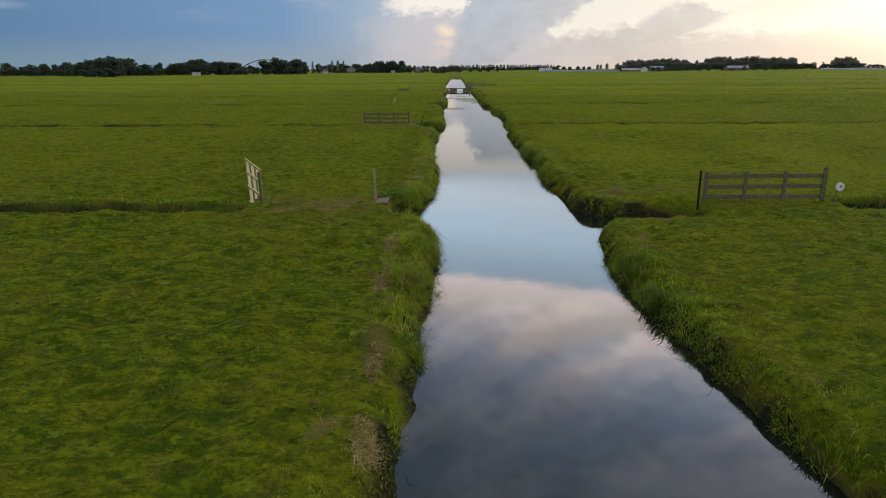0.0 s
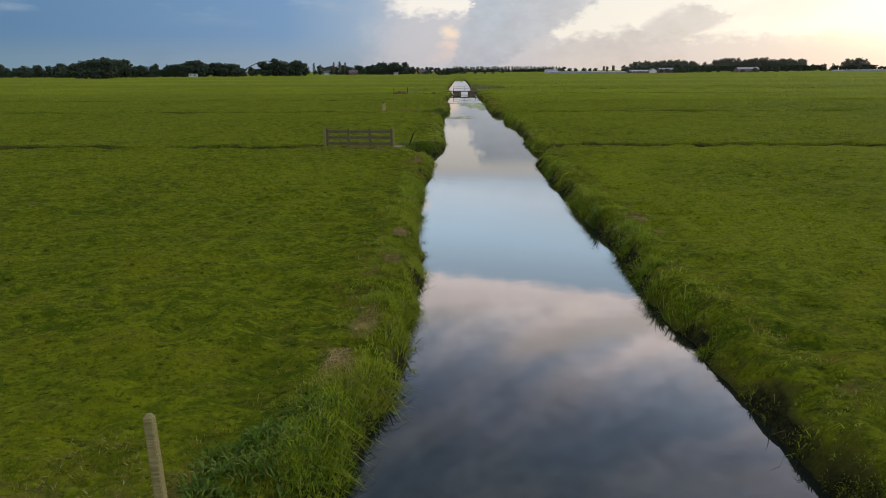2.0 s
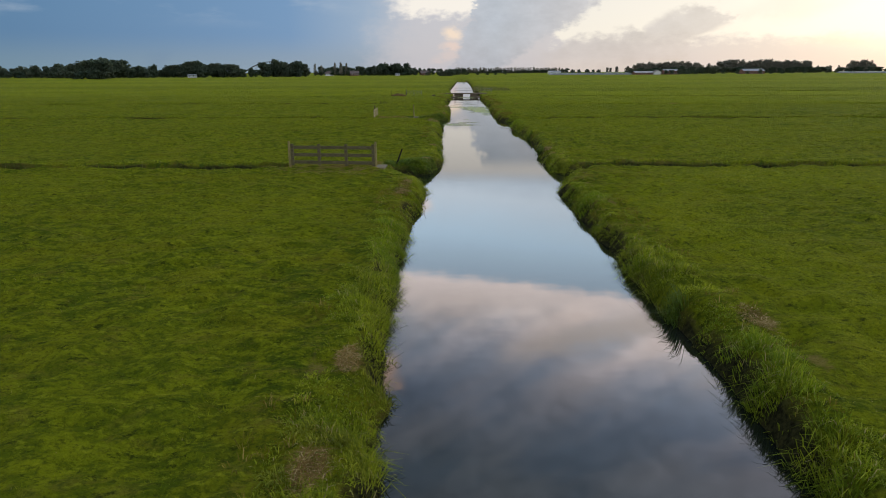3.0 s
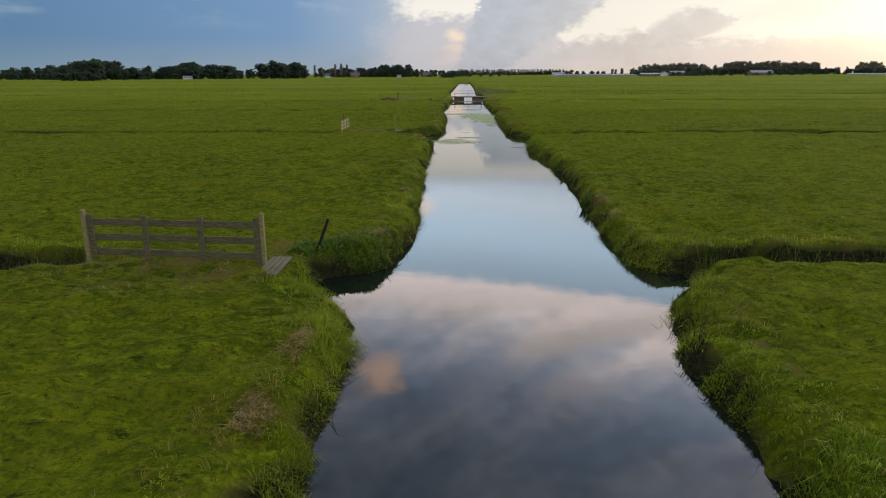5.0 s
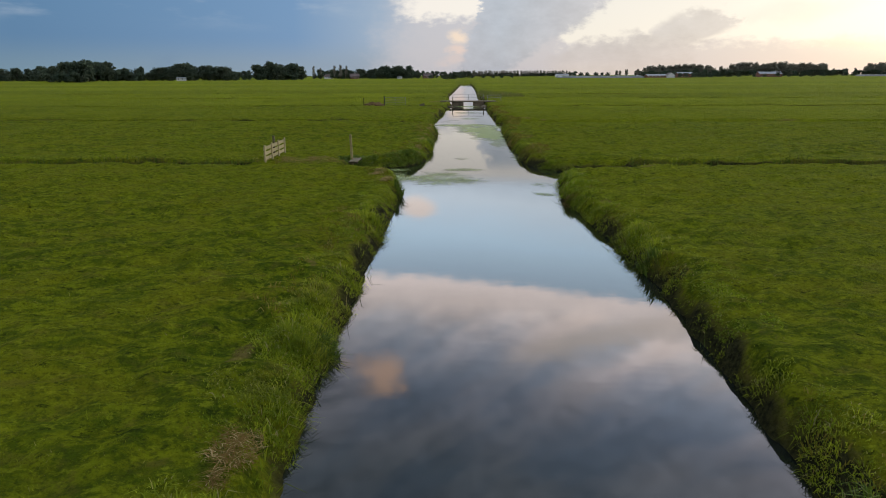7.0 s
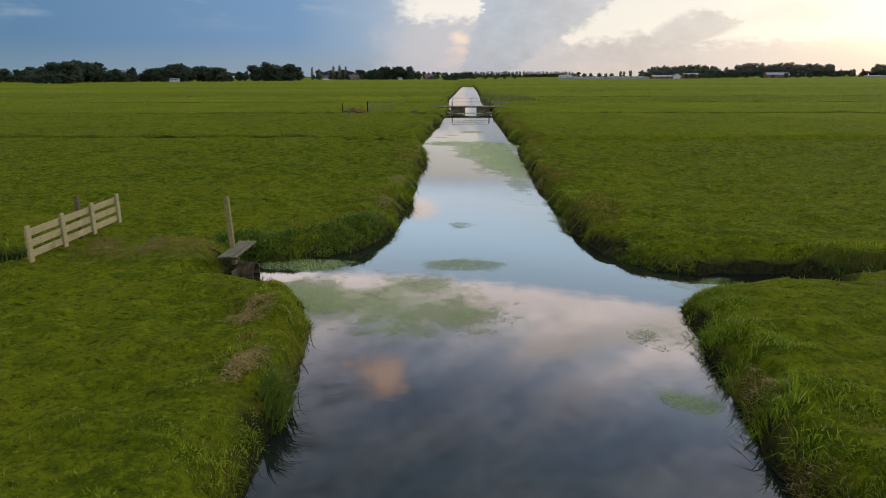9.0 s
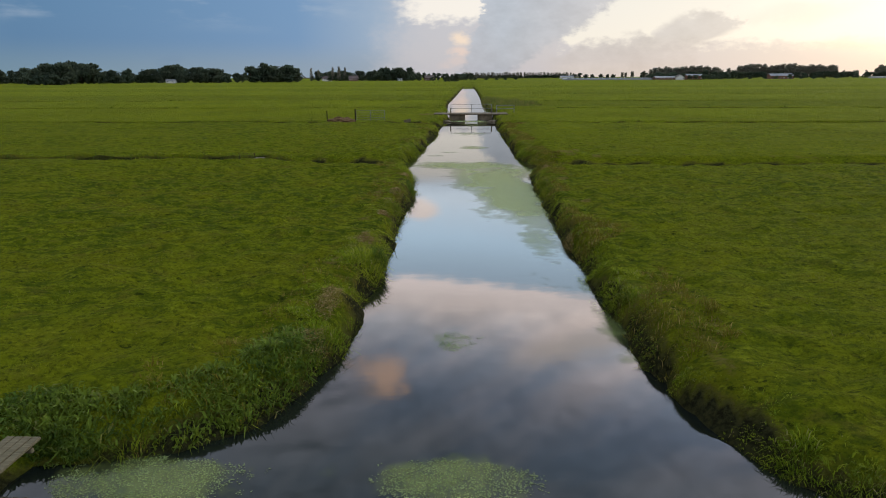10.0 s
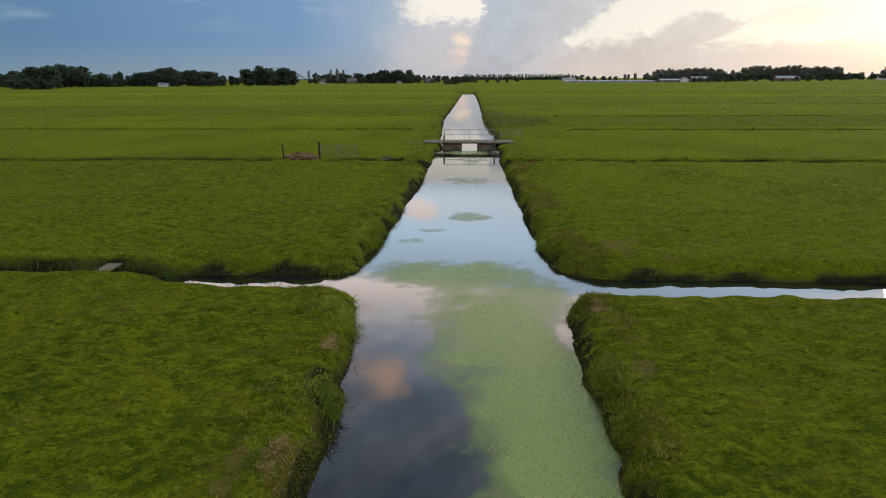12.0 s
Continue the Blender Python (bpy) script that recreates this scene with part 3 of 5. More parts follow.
def tone(x, y):
    """Lighter, younger grass in some of the fields between the ditches."""
    plot = np.where(x > 0, np.interp(y, [20, 24, 55, 59, 90, 95, 122, 126, 200], [0.0, 0.9, 0.9, 0.4, 0.4, 0.25, 0.25, 0.5, 0.5]), np.interp(y, [20, 24, 55, 59, 122, 126, 200], [0.0, 0.35, 0.35, 0.25, 0.25, 0.3, 0.5]))
    for side, edges in ((-1, (123, 153, 186, 214, 250, 300, 345, 400, 470, 580, 700, 5000)), (1, (123, 153, 185.5, 213, 257, 310, 360, 415, 490, 600, 740, 5000))):
        for k, (a, b) in enumerate(zip(edges, edges[1:])):
            plot = np.where((x * side > 0) & (y > a) & (y <= b), (0.3, 0.75, 0.95, 0.2, 0.75, 0.3, 0.85, 0.2, 0.7, 0.85, 0.4)[(k + (side > 0)) % 11], plot)
    plot = plot * (1 - 0.6 * smooth((y - 360) / 250))
    return plot * smooth((np.abs(x) - 3.6) / 2.5) * np.clip(0.75 + 0.5 * wave(x * 0.22, y * 0.11, 29), 0, 1)


# worn soil: on the field crossings by the gates, and in patches along the bank's crest
WORN = [(-6.4, 22.4, 2.6, 1.7, 0.95), (-6.2, 19.8, 2.6, 1.6, 0.5), (-7.3, 56.6, 2.6, 1.6, 0.9), (-7.4, 93.0, 2.6, 1.0, 1.1), (5.6, 24.6, 3.5, 1.2, 0.7), (6.8, 58.9, 4.0, 1.0, 0.7), (5.3, 55.0, 2.5, 1.6, 0.45), (10.0, 22.3, 2.2, 1.0, 0.45), (-12.6, 151.8, 1.6, 1.2, 1.0),
        (-4.9, 164.8, 2.2, 1.4, 1.0), (5.9, 164.8, 2.4, 1.4, 1.0), (5.6, 125.6, 1.8, 1.4, 0.8), (5.0, 26.5, 2.0, 2.2, 0.4), (4.3, 59.9, 1.6, 0.8, 0.7), (3.7, 119.2, 0.8, 1.2, 0.6), (3.4, 107.0, 0.6, 1.6, 0.7), (3.4, 98.6, 0.6, 1.6, 0.6)]


def worn(x, y):
    s = np.zeros(np.shape(x))
    for cx, cy, rx, ry, k in WORN:
        s = np.maximum(s, k * smooth(1.35 - np.hypot((x - cx) / rx, (y - cy) / ry)))
    d = shore(x, y)
    crest = smooth(1 - np.abs(d - 0.95 - 0.25 * wave(x * 0.4, y * 0.4, 24)) / 0.5) * smooth((wave(x * 0.9, y * 0.6, 21) + 0.5 * wave(x * 2.6, y * 2.1, 25) - 0.12) / 0.35)
    s = np.maximum(s, 0.95 * crest * smooth((150 - y) / 20))
    return np.clip(np.maximum(s * (0.55 + 0.6 * wave(x * 2.2, y * 2.2, 22)), damp_shaded(x, y)), 0, 1)


def damp_shaded(x, y):
    """Dark sodden earth, with overhang shade painted in: the cut face of the banks and the floors of the ditches."""
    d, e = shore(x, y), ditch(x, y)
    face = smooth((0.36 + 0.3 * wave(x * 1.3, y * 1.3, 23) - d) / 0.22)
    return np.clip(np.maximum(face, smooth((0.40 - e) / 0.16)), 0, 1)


def spaced(start, stop, first, growth):
    out, step = [start], first
    while out[-1] < stop:
        out.append(out[-1] + step)
        step *= growth
    return np.array(out)


half_x = np.concatenate([np.arange(0, 6.5, 0.13), np.arange(6.5, 16, 0.3), spaced(16, 4200, 0.5, 1.12)])
xs = np.concatenate([-half_x[:0:-1], half_x])
rims = np.array([r[0] for r in DRY])[:, None] + np.array([-0.9, -0.72, -0.55, -0.35, 0.0, 0.35, 0.55, 0.72, 0.9])
ys = np.concatenate([-spaced(8, 600, 2, 1.4)[::-1], np.arange(-6, 132, 0.2), np.arange(132, 260, 0.5), spaced(260, 4700, 0.8, 1.08), rims[rims > 131]])
ys = np.unique(np.round(ys, 2))
GX, GY = np.meshgrid(xs, ys)
GZ = land(GX, GY)
nx, ny = len(xs), len(ys)
idx = np.arange(nx * ny).reshape(ny, nx)
quads = np.stack([idx[:-1, :-1], idx[:-1, 1:], idx[1:, 1:], idx[1:, :-1]], -1).reshape(-1, 4)
me = bpy.data.meshes.new("ground")
me.vertices.add(nx * ny), me.loops.add(len(quads) * 4), me.polygons.add(len(quads))
me.vertices.foreach_set("co", np.stack([GX, GY, GZ], -1).astype(np.float32).ravel())
me.loops.foreach_set("vertex_index", quads.astype(np.int32).ravel())
me.polygons.foreach_set("loop_start", np.arange(0, len(quads) * 4, 4, dtype=np.int32))
me.polygons.foreach_set("loop_total", np.full(len(quads), 4, dtype=np.int32))
me.attributes.new("bare", "FLOAT", "POINT").data.foreach_set("value", worn(GX, GY).astype(np.float32).ravel())
me.attributes.new("tone", "FLOAT", "POINT").data.foreach_set("value", tone(GX, GY).astype(np.float32).ravel())
me.attributes.new("wet_shaded", "FLOAT", "POINT").data.foreach_set("value", damp_shaded(GX, GY).astype(np.float32).ravel())
me.update(calc_edges=True)
me.polygons.foreach_set("use_smooth", np.ones(len(quads), dtype=bool))
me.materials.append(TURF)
tagged(new("ground", me), "flat green polder meadow cut by a straight canal and narrow ditches", "meadow", "", "structure")

bm = fresh()
corners = [bm.verts.new((x, y, WATER_Z)) for x, y in ((-95, -40), (95, -40), (95, 400), (-95, 400))]
bm.faces.new(corners)
tagged(part("water", bm, WATER), "still dark canal water mirroring the cloudy evening sky", "water", "", "structure")


# ---- grass ----
def ground_z(x, y):
    """The height of the ground mesh at places within it."""
    i = np.clip(np.searchsorted(xs, x) - 1, 0, nx - 2)
    j = np.clip(np.searchsorted(ys, y) - 1, 0, ny - 2)
    u, w = (x - xs[i]) / (xs[i + 1] - xs[i]), (y - ys[j]) / (ys[j + 1] - ys[j])
    return (GZ[j, i] * (1 - u) + GZ[j, i + 1] * u) * (1 - w) + (GZ[j + 1, i] * (1 - u) + GZ[j + 1, i + 1] * u) * w


def blades(x, y, tall, wide, lean, lean_to=None, bent=True, sink=0.02):
    """Arrays of vertices and triangles of grass blades that stand on the ground at x, y."""
    n = len(x)
    z = np.maximum(ground_z(x, y), WATER_Z - 0.15) - sink
    turn = rng.uniform(0, 2 * np.pi, n)
    way = rng.uniform(0, 2 * np.pi, n)
    lx, ly = np.cos(way) * lean, np.sin(way) * lean
    if lean_to is not None:
        lx, ly = lx + lean_to[0], ly + lean_to[1]
    sx, sy = np.cos(turn) * wide / 2, np.sin(turn) * wide / 2
    base = np.stack([x, y, z], -1)
    side = np.stack([sx, sy, 0 * sx], -1)
    tip = base + np.stack([lx * tall, ly * tall, tall * np.maximum(1 - 0.45 * (lx**2 + ly**2), -0.45)], -1)
    if not bent:
        v = np.stack([base - side, base + side, tip], 1).reshape(-1, 3)
        return v, np.arange(3 * n).reshape(n, 3)
    knee = base + np.stack([lx * tall * 0.28, ly * tall * 0.28, 0.60 * tall], -1)
    v = np.stack([base - side, base + side, knee - side * 0.8, knee + side * 0.8, tip], 1).reshape(-1, 3)
    o = 5 * np.arange(n)[:, None]
    t = np.concatenate([o + [0, 1, 3], o + [0, 3, 2], o + [2, 3, 4]], 1).reshape(-1, 3)
    return v, t


def scatter(n, x0, x1, y0, y1):
    return rng.uniform(x0, x1, n), rng.uniform(y0, y1, n)


def clumped(x, y, scale, seed, floor=0.15):
    """A mask that thins scattered places into uneven clumps."""
    return rng.uniform(0, 1, len(x)) < floor + (1 - floor) * smooth((wave(x * scale, y * scale, seed) + 0.6 * wave(x * scale * 2.7, y * scale * 2.7, seed + 1) + 0.5) / 1.0)


def tufts(x, y, per, spread, tall, wide, lean_low, lean_high, pull=None, bent=True):
    """Tufts at x, y: each of several blades that fan out from one root."""
    n = len(x)
    a = rng.uniform(0, 2 * np.pi, (n, per))
    r = spread[:, None] * np.sqrt(rng.uniform(0, 1, (n, per)))
    lean = rng.uniform(lean_low, lean_high, (n, per)) * (0.5 + 0.7 * r / spread[:, None])
    px, py = (x[:, None] + r * np.cos(a)).ravel(), (y[:, None] + r * np.sin(a)).ravel()
    lx, ly = (np.cos(a) * lean).ravel(), (np.sin(a) * lean).ravel()
    if pull is not None:
        lx, ly = lx + np.repeat(pull[0], per), ly + np.repeat(pull[1], per)
    size = (tall[:, None] * rng.uniform(0.55, 1.2, (n, per))).ravel()
    return blades(px, py, size, wide * rng.uniform(0.6, 1.3, n * per), rng.uniform(0, 0.25, n * per), (lx, ly), bent)


def meadow(side, n):
    u = rng.uniform(0, 1, n) ** 1.5
    x, y = side * (2.2 + u * 17), rng.uniform(3.5, 142, n)
    keep = (shore(x, y) > 0.7) & clumped(x, y, 3.1, 31, 0.22) & (rng.uniform(0, 1, n) > 0.8 * worn(x, y)) & (ditch(x, y) > 0.4)
    x, y = x[keep], y[keep]
    rank = smooth((wave(x * 3.1, y * 3.1, 31) + 0.7 * wave(x * 0.9, y * 0.9, 33) - 0.05) / 1.1)
    tall = rng.uniform(0.025, 0.045, len(x)) + 0.085 * rank * rng.uniform(0.4, 1, len(x))
    return tufts(x, y, 7, 0.03 + 0.7 * tall, tall, 0.016, 0.35, 1.0, None, False)



for side, count in ((-1, 108000), (1, 108000)):
    v, t = meadow(side, count)
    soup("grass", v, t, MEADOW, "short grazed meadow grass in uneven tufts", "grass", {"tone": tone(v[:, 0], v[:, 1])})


def fringe(side, n, y0, y1):
    """Long grass in tussocks on the canal's bank, hanging over the water."""
    y = rng.uniform(y0, y1, n)
    edge = np.interp(y, *(LEFT if side < 0 else RIGHT))
    x = side * np.where(rng.uniform(0, 1, n) < 0.72, edge + rng.uniform(0.0, 1.5, n), 2.0 + rng.uniform(0, 5.5, n))
    d = shore(x, y)
    keep = (d > 0.02) & (d < 1.25) & clumped(x, y, 1.5, 41, 0.05) & (rng.uniform(0, 1, n) < 1.2 - 0.7 * np.maximum(d, 0)) & (rng.uniform(0, 1, n) > 0.9 * worn(x, y) * (d > 0.35))
    for px, py in ((-4.05, 22.6), (-4.85, 56.7), (-5.55, 92.7)):
        keep &= (np.abs(x - px) > 0.42) | (np.abs(y - py) > 0.85)
    x, y, d = x[keep], y[keep], d[keep]
    step = 0.15
    gx = (shore(x + step, y) - shore(x - step, y)) / (2 * step)
    gy = (shore(x, y + step) - shore(x, y - step)) / (2 * step)
    lush = smooth((wave(x * 0.45, y * 0.45, 43) + 0.55) / 1.2)
    poor = np.where((side > 0) & (y > 92.8), 1.0, 0.0)
    tall = (0.06 + 0.14 * lush * smooth(1.35 - d)) * rng.uniform(0.5, 1.3, len(x))
    tall = tall * (1 + 0.55 * (1 - 0.75 * poor) * smooth(1 - d / 0.6))
    tall = tall * (0.55 + 0.8 * smooth(wave(x * 1.9, y * 1.9, 44) + 0.4))
    tall = np.minimum(tall, 0.34) * (1 - 0.3 * poor)
    pull = 0.32 * smooth(1.1 - d)
    return tufts(x, y, 12, 0.04 + 0.45 * tall, tall, 0.015, 0.4, 1.5, (-gx * pull, -gy * pull))


for side in (-1, 1):
    for y0, y1, count in ((3.5, 60, 21000), (60, 130, 22500), (130, 185, 3500)):
        v, t = fringe(side, count, y0, y1)
        soup("bank_grass", v, t, BANK, "lush long bank grass hanging over the water", "grass")

# browned tussocks where the bank is trodden
y = rng.uniform(92, 150, 7500)
x = np.where(rng.uniform(0, 1, len(y)) < 0.2, -1, 1) * (2.2 + rng.uniform(0, 3.0, len(y)))
y2 = rng.uniform(4, 92, 2600)
x2 = np.where(rng.uniform(0, 1, len(y2)) < 0.5, -1, 1) * (2.2 + rng.uniform(0, 2.4, len(y2)))
x, y = np.concatenate([x, x2]), np.concatenate([y, y2])
d = shore(x, y)
keep = (d > 0.05) & (d < 1.5) & (wave(x * 0.4, y * 0.4, 81) > -0.1)
x, y = x[keep], y[keep]
v, t = tufts(x, y, 14, rng.uniform(0.08, 0.18, len(x)), rng.uniform(0.07, 0.20, len(x)), 0.014, 0.4, 1.2)
soup("dry_tussock", v, t, TUSSOCK, "browned tussocks of rough grass on the trodden bank", "grass")


def ditch_grass(n):
    rows = [r for r in DRY if r[0] < 160]
    pick = rng.integers(0, len(rows), n)
    yc, sd, a = (np.array([r[i] for r in rows])[pick] for i in range(3))
    x = sd * (a - 0.8 + 22 * rng.uniform(0, 1, n) ** 1.4)
    y = yc + np.where(rng.uniform(0, 1, n) < 0.12, -1, 1) * rng.uniform(0.85, 1.5, n)
    keep = (shore(x, y) > 0.3) & clumped(x, y, 0.8, 51, 0.3)
    x, y = x[keep], y[keep]
    tall = rng.uniform(0.07, 0.18, len(x)) * (0.8 + 0.5 * wave(x * 0.5, y * 0.5, 52))
    return blades(x, y, tall, rng.uniform(0.012, 0.026, len(x)), rng.uniform(0.2, 0.8, len(x)))


v, t = ditch_grass(26000)
soup("ditch_grass", v, t, BANK, "rough grass filling the dry field ditches", "grass")

# dark rushes on the far side of each ditch, a thin line over the fields
for lo, hi, reach, per, wide in ((0, 155, 90, 55, 0.035), (155, 620, 300, 9, 0.18)):
    xs_, ys_ = [], []
    for yc, sd, a, b in DRY:
        if lo <= yc < hi:
            b = min(b, reach)
            n = int((b - a) * per)
            px = sd * (a + (b - a) * rng.uniform(0, 1, max(n, 1)) ** 1.3)
            xs_.append(px), ys_.append(yc - 0.15 * wave(px * 0.3, px * 0 + yc, 6) - 0.07 * wave(px * 1.1, px * 0 + yc, 7) + rng.uniform(0.25, 0.75, len(px)))
    x, y = np.concatenate(xs_), np.concatenate(ys_)
    keep = clumped(x, y, 0.35, 53, 0.5) & (shore(x, y) > 0.3)
    x, y = x[keep], y[keep]
    v, t = blades(x, y, rng.uniform(0.18, 0.40, len(x)), wide * rng.uniform(0.7, 1.4, len(x)), rng.uniform(0.1, 0.5, len(x)), None, False)
    soup("ditch_rushes", v, t, SEDGE, "dark rushes lining the field ditches", "rushes")

# flattened straw-coloured grass where cattle tread
for cx, cy, rx, ry, k in WORN[:8]:
    count = int(620 * rx * ry * k)
    a, r = rng.uniform(0, 2 * np.pi, count), np.sqrt(rng.uniform(0, 1, count)) * 1.25
    x, y = cx + rx * r * np.cos(a), cy + ry * r * np.sin(a)
    keep = (shore(x, y) > 0.35) & clumped(x, y, 1.2, 83, 0.2)
    x, y = x[keep], y[keep]
    v, t = tufts(x, y, 9, rng.uniform(0.05, 0.12, len(x)), rng.uniform(0.05, 0.12, len(x)), 0.014, 0.6, 1.3, None, False)
    soup("trodden_grass", v, t, DEAD if k > 0.8 else TUSSOCK, "flattened dry grass on a trodden crossing", "grass")

# drooping reed leaves that dip into the water
y = rng.uniform(4, 125, 3000)
side = np.where(rng.uniform(0, 1, len(y)) < 0.5, -1, 1)
x = side * (1.9 + rng.uniform(0, 2.2, len(y)))
d = shore(x, y)
keep = (np.abs(d - 0.02) < 0.14) & (wave(y * 0.35, side * 3.0, 61) > -0.15)
x, y, side = x[keep], y[keep], side[keep]
v, t = blades(x, y, rng.uniform(0.2, 0.5, len(x)), rng.uniform(0.010, 0.018, len(x)), rng.uniform(0.2, 0.7, len(x)), (-side * 0.55, 0 * y))
soup("water_reed", v, t, REED, "thin reed leaves drooping over the water's edge", "reeds")

# dark leafy plants on the banks behind the ditch mouths
for x0, x1, y0, y1, n in ((-4.3, -2.3, 23.0, 25.6, 1000), (-4.9, -2.3, 58.0, 60.6, 900), (-6.6, -2.5, 93.9, 97.2, 2600)):
    x, y = scatter(n, x0, x1, y0, y1)
    d = shore(x, y)
    keep = (d > 0.06) & (d < 0.95) & clumped(x, y, 1.6, 85, 0.3) & (ditch(x, y) > 0.2)
    x, y = x[keep], y[keep]
    v, t = tufts(x, y, 10, rng.uniform(0.06, 0.14, len(x)), rng.uniform(0.07, 0.19, len(x)), 0.038, 0.5, 1.4)
    soup("nettles", v, t, NETTLE, "dark leafy nettles on the bank beside a ditch mouth", "nettles")

# dark sedges that stand out of the bank over the water
for cx, cy, size in ((-2.15, 102.6, 0.52), (-2.45, 86.0, 0.55), (-2.42, 113.6, 0.45), (-2.2, 71.0, 0.4), (-2.3, 64.4, 0.4), (-2.05, 10.2, 0.35), (3.0, 12.6, 0.45), (3.1, 38.6, 0.5), (3.6, 66.5, 0.45), (4.05, 76.0, 0.4)):
    n = int(160 * size / 0.5)
    side = -1 if cx < 0 else 1
    y = cy + rng.normal(0, 0.16 + 0.1 * size, n)
    edge = np.interp(y, *(LEFT if side < 0 else RIGHT))
    x = side * (edge + rng.uniform(0.08, 0.40, n))
    v, t = blades(x, y, size * rng.uniform(0.55, 1.1, n), rng.uniform(0.014, 0.026, n), rng.uniform(0.1, 0.6, n), (-side * 0.55 + 0 * y, 0.1 * rng.normal(0, 1, n)))
    soup("sedge", v, t, SEDGE, "dark tuft of sedge arching over the water", "sedge")

# the reed bed past the bridge
x, y = scatter(15000, 2.6, 15, 182, 228)
d = shore(x, y)
keep = (d > -0.4) & (x < 3.0 + 8.5 * smooth((222 - y) / 30)) & clumped(x, y, 0.3, 65, 0.2) & (y > 183 + 0.25 * x)
x, y = x[keep], y[keep]
v, t = blades(x, y, rng.uniform(0.35, 1.15, len(x)) * (0.7 + 0.5 * wave(x * 0.4, y * 0.3, 63)), rng.uniform(0.03, 0.05, len(x)), rng.uniform(0.05, 0.25, len(x)))
soup("reed_bed", v, t, REED, "tall brownish green reed bed beside the canal", "reeds")


# cut reed and raked-out weed left along the banks
def rake_heap(cx, cy, rx, ry, n=900):
    rx, ry = rx * 0.75, ry * 0.85
    a, r = rng.uniform(0, 2 * np.pi, n), np.sqrt(rng.uniform(0, 1, n))
    reach = r * (1 + 0.55 * wave(2.2 * np.cos(a) + cx, 2.2 * np.sin(a) + cy, 26))
    x, y = cx + rx * reach * np.cos(a), cy + ry * reach * np.sin(a)
    v, t = blades(x, y, rng.uniform(0.06, 0.20, n), rng.uniform(0.007, 0.015, n), rng.uniform(0.9, 1.25, n), None, True, 0.0)
    floor = np.repeat(ground_z(x, y), 5)
    v[:, 2] = floor + 0.22 * (v[:, 2] - floor) + np.repeat(0.02 + 0.07 * (1 - r**2) * rng.uniform(0.2, 1, n), 5)
    soup("dead_reed_heap", v, t, DEAD, "raked heap of dry brown reed on the bank", "dead reeds")


for cx, cy, rx, ry in ((-3.9, 88.6, 0.35, 0.8), (-3.3, 86.4, 0.25, 0.7), (-3.3, 52.7, 0.3, 0.7), (-3.35, 50.2, 0.35, 0.6), (-3.05, 13.2, 0.22, 1.3), (-3.15, 16.3, 0.3, 0.9), (-2.75, 8.8, 0.22, 0.9),
                       (-2.6, 6.4, 0.3, 0.6), (-3.0, 28.4, 0.25, 0.9), (-3.2, 26.6, 0.35, 0.6), (-2.95, 35.3, 0.2, 0.5), (-2.9, 32.2, 0.25, 0.5), (4.35, 37.1, 0.3, 0.7), (4.13, 63.2, 0.3, 0.8), (4.1, 65.2, 0.25, 1.0), (-2.9, 60.1, 0.3, 0.5),
                       (-2.75, 67.2, 0.25, 0.8), (3.85, 86.4, 0.25, 0.7), (3.5, 84.4, 0.4, 0.6), (-2.85, 98.7, 0.22, 0.8), (-2.75, 97.1, 0.25, 0.5), (-2.9, 109.4, 0.22, 0.6), (-2.9, 107.5, 0.2, 0.5), (-2.9, 103.9, 0.35, 0.5),
                       (-2.85, 111.3, 0.3, 0.8), (-2.98, 116.1, 0.2, 0.6), (6.5, 57.9, 0.9, 0.3), (5.0, 24.6, 0.8, 0.3), (2.85, 105.3, 0.2, 0.5), (3.75, 118.9, 0.25, 0.5)):
    rake_heap(cx, cy, rx, ry)


# ---- duckweed on the water ----
WEED_AT = [(-1.4, 90.6, 2.0, 2.0, 0.80), (-3.4, 91.0, 1.2, 1.5, 0.95), (3.2, 89.2, 0.7, 0.8, 0.50), (-4.2, 93.5, 1.2, 0.5, 0.8), (2.0, 114.5, 1.5, 6.0, 1.15), (2.2, 106.9, 0.9, 4.6, 0.66), (0.3, 123.6, 3.2, 2.2, 1.0), (2.9, 101, 0.4, 5, 0.5), (3.0, 86.7, 0.6, 0.5, 0.55),
           (0.48, 133.3, 1.1, 1.1, 0.85), (-0.1, 145.0, 1.6, 2.2, 0.68), (-1.3, 130.3, 1.0, 0.6, 0.7), (-2.2, 128.3, 0.8, 0.7, 0.7), (1.0, 118.6, 1.9, 3.6, 1.1), (-0.3, 93.6, 0.9, 0.5, 0.75), (-0.3, 98.1, 0.5, 0.5, 0.7), (5.2, 92.1, 1.2, 0.5, 0.6), (1.9, 120.6, 1.6, 2.6, 1.0), (0.9, 110.3, 0.8, 1.4, 0.75), (0.5, 156, 1.6, 4, 0.62), (0.35, 161.6, 2.0, 1.8, 0.95)]


def weed_cover(x, y):
    s = np.zeros(np.shape(x))
    for cx, cy, rx, ry, k in WEED_AT:
        reach = np.hypot((x - cx) / rx, (y - cy) / ry) + 0.22 * wave(x * 0.7, y * 0.5, 75) + 0.16 * wave(x * 2.1, y * 1.5, 76)
        s = np.maximum(s, k * smooth(1.5 - reach))
    return s


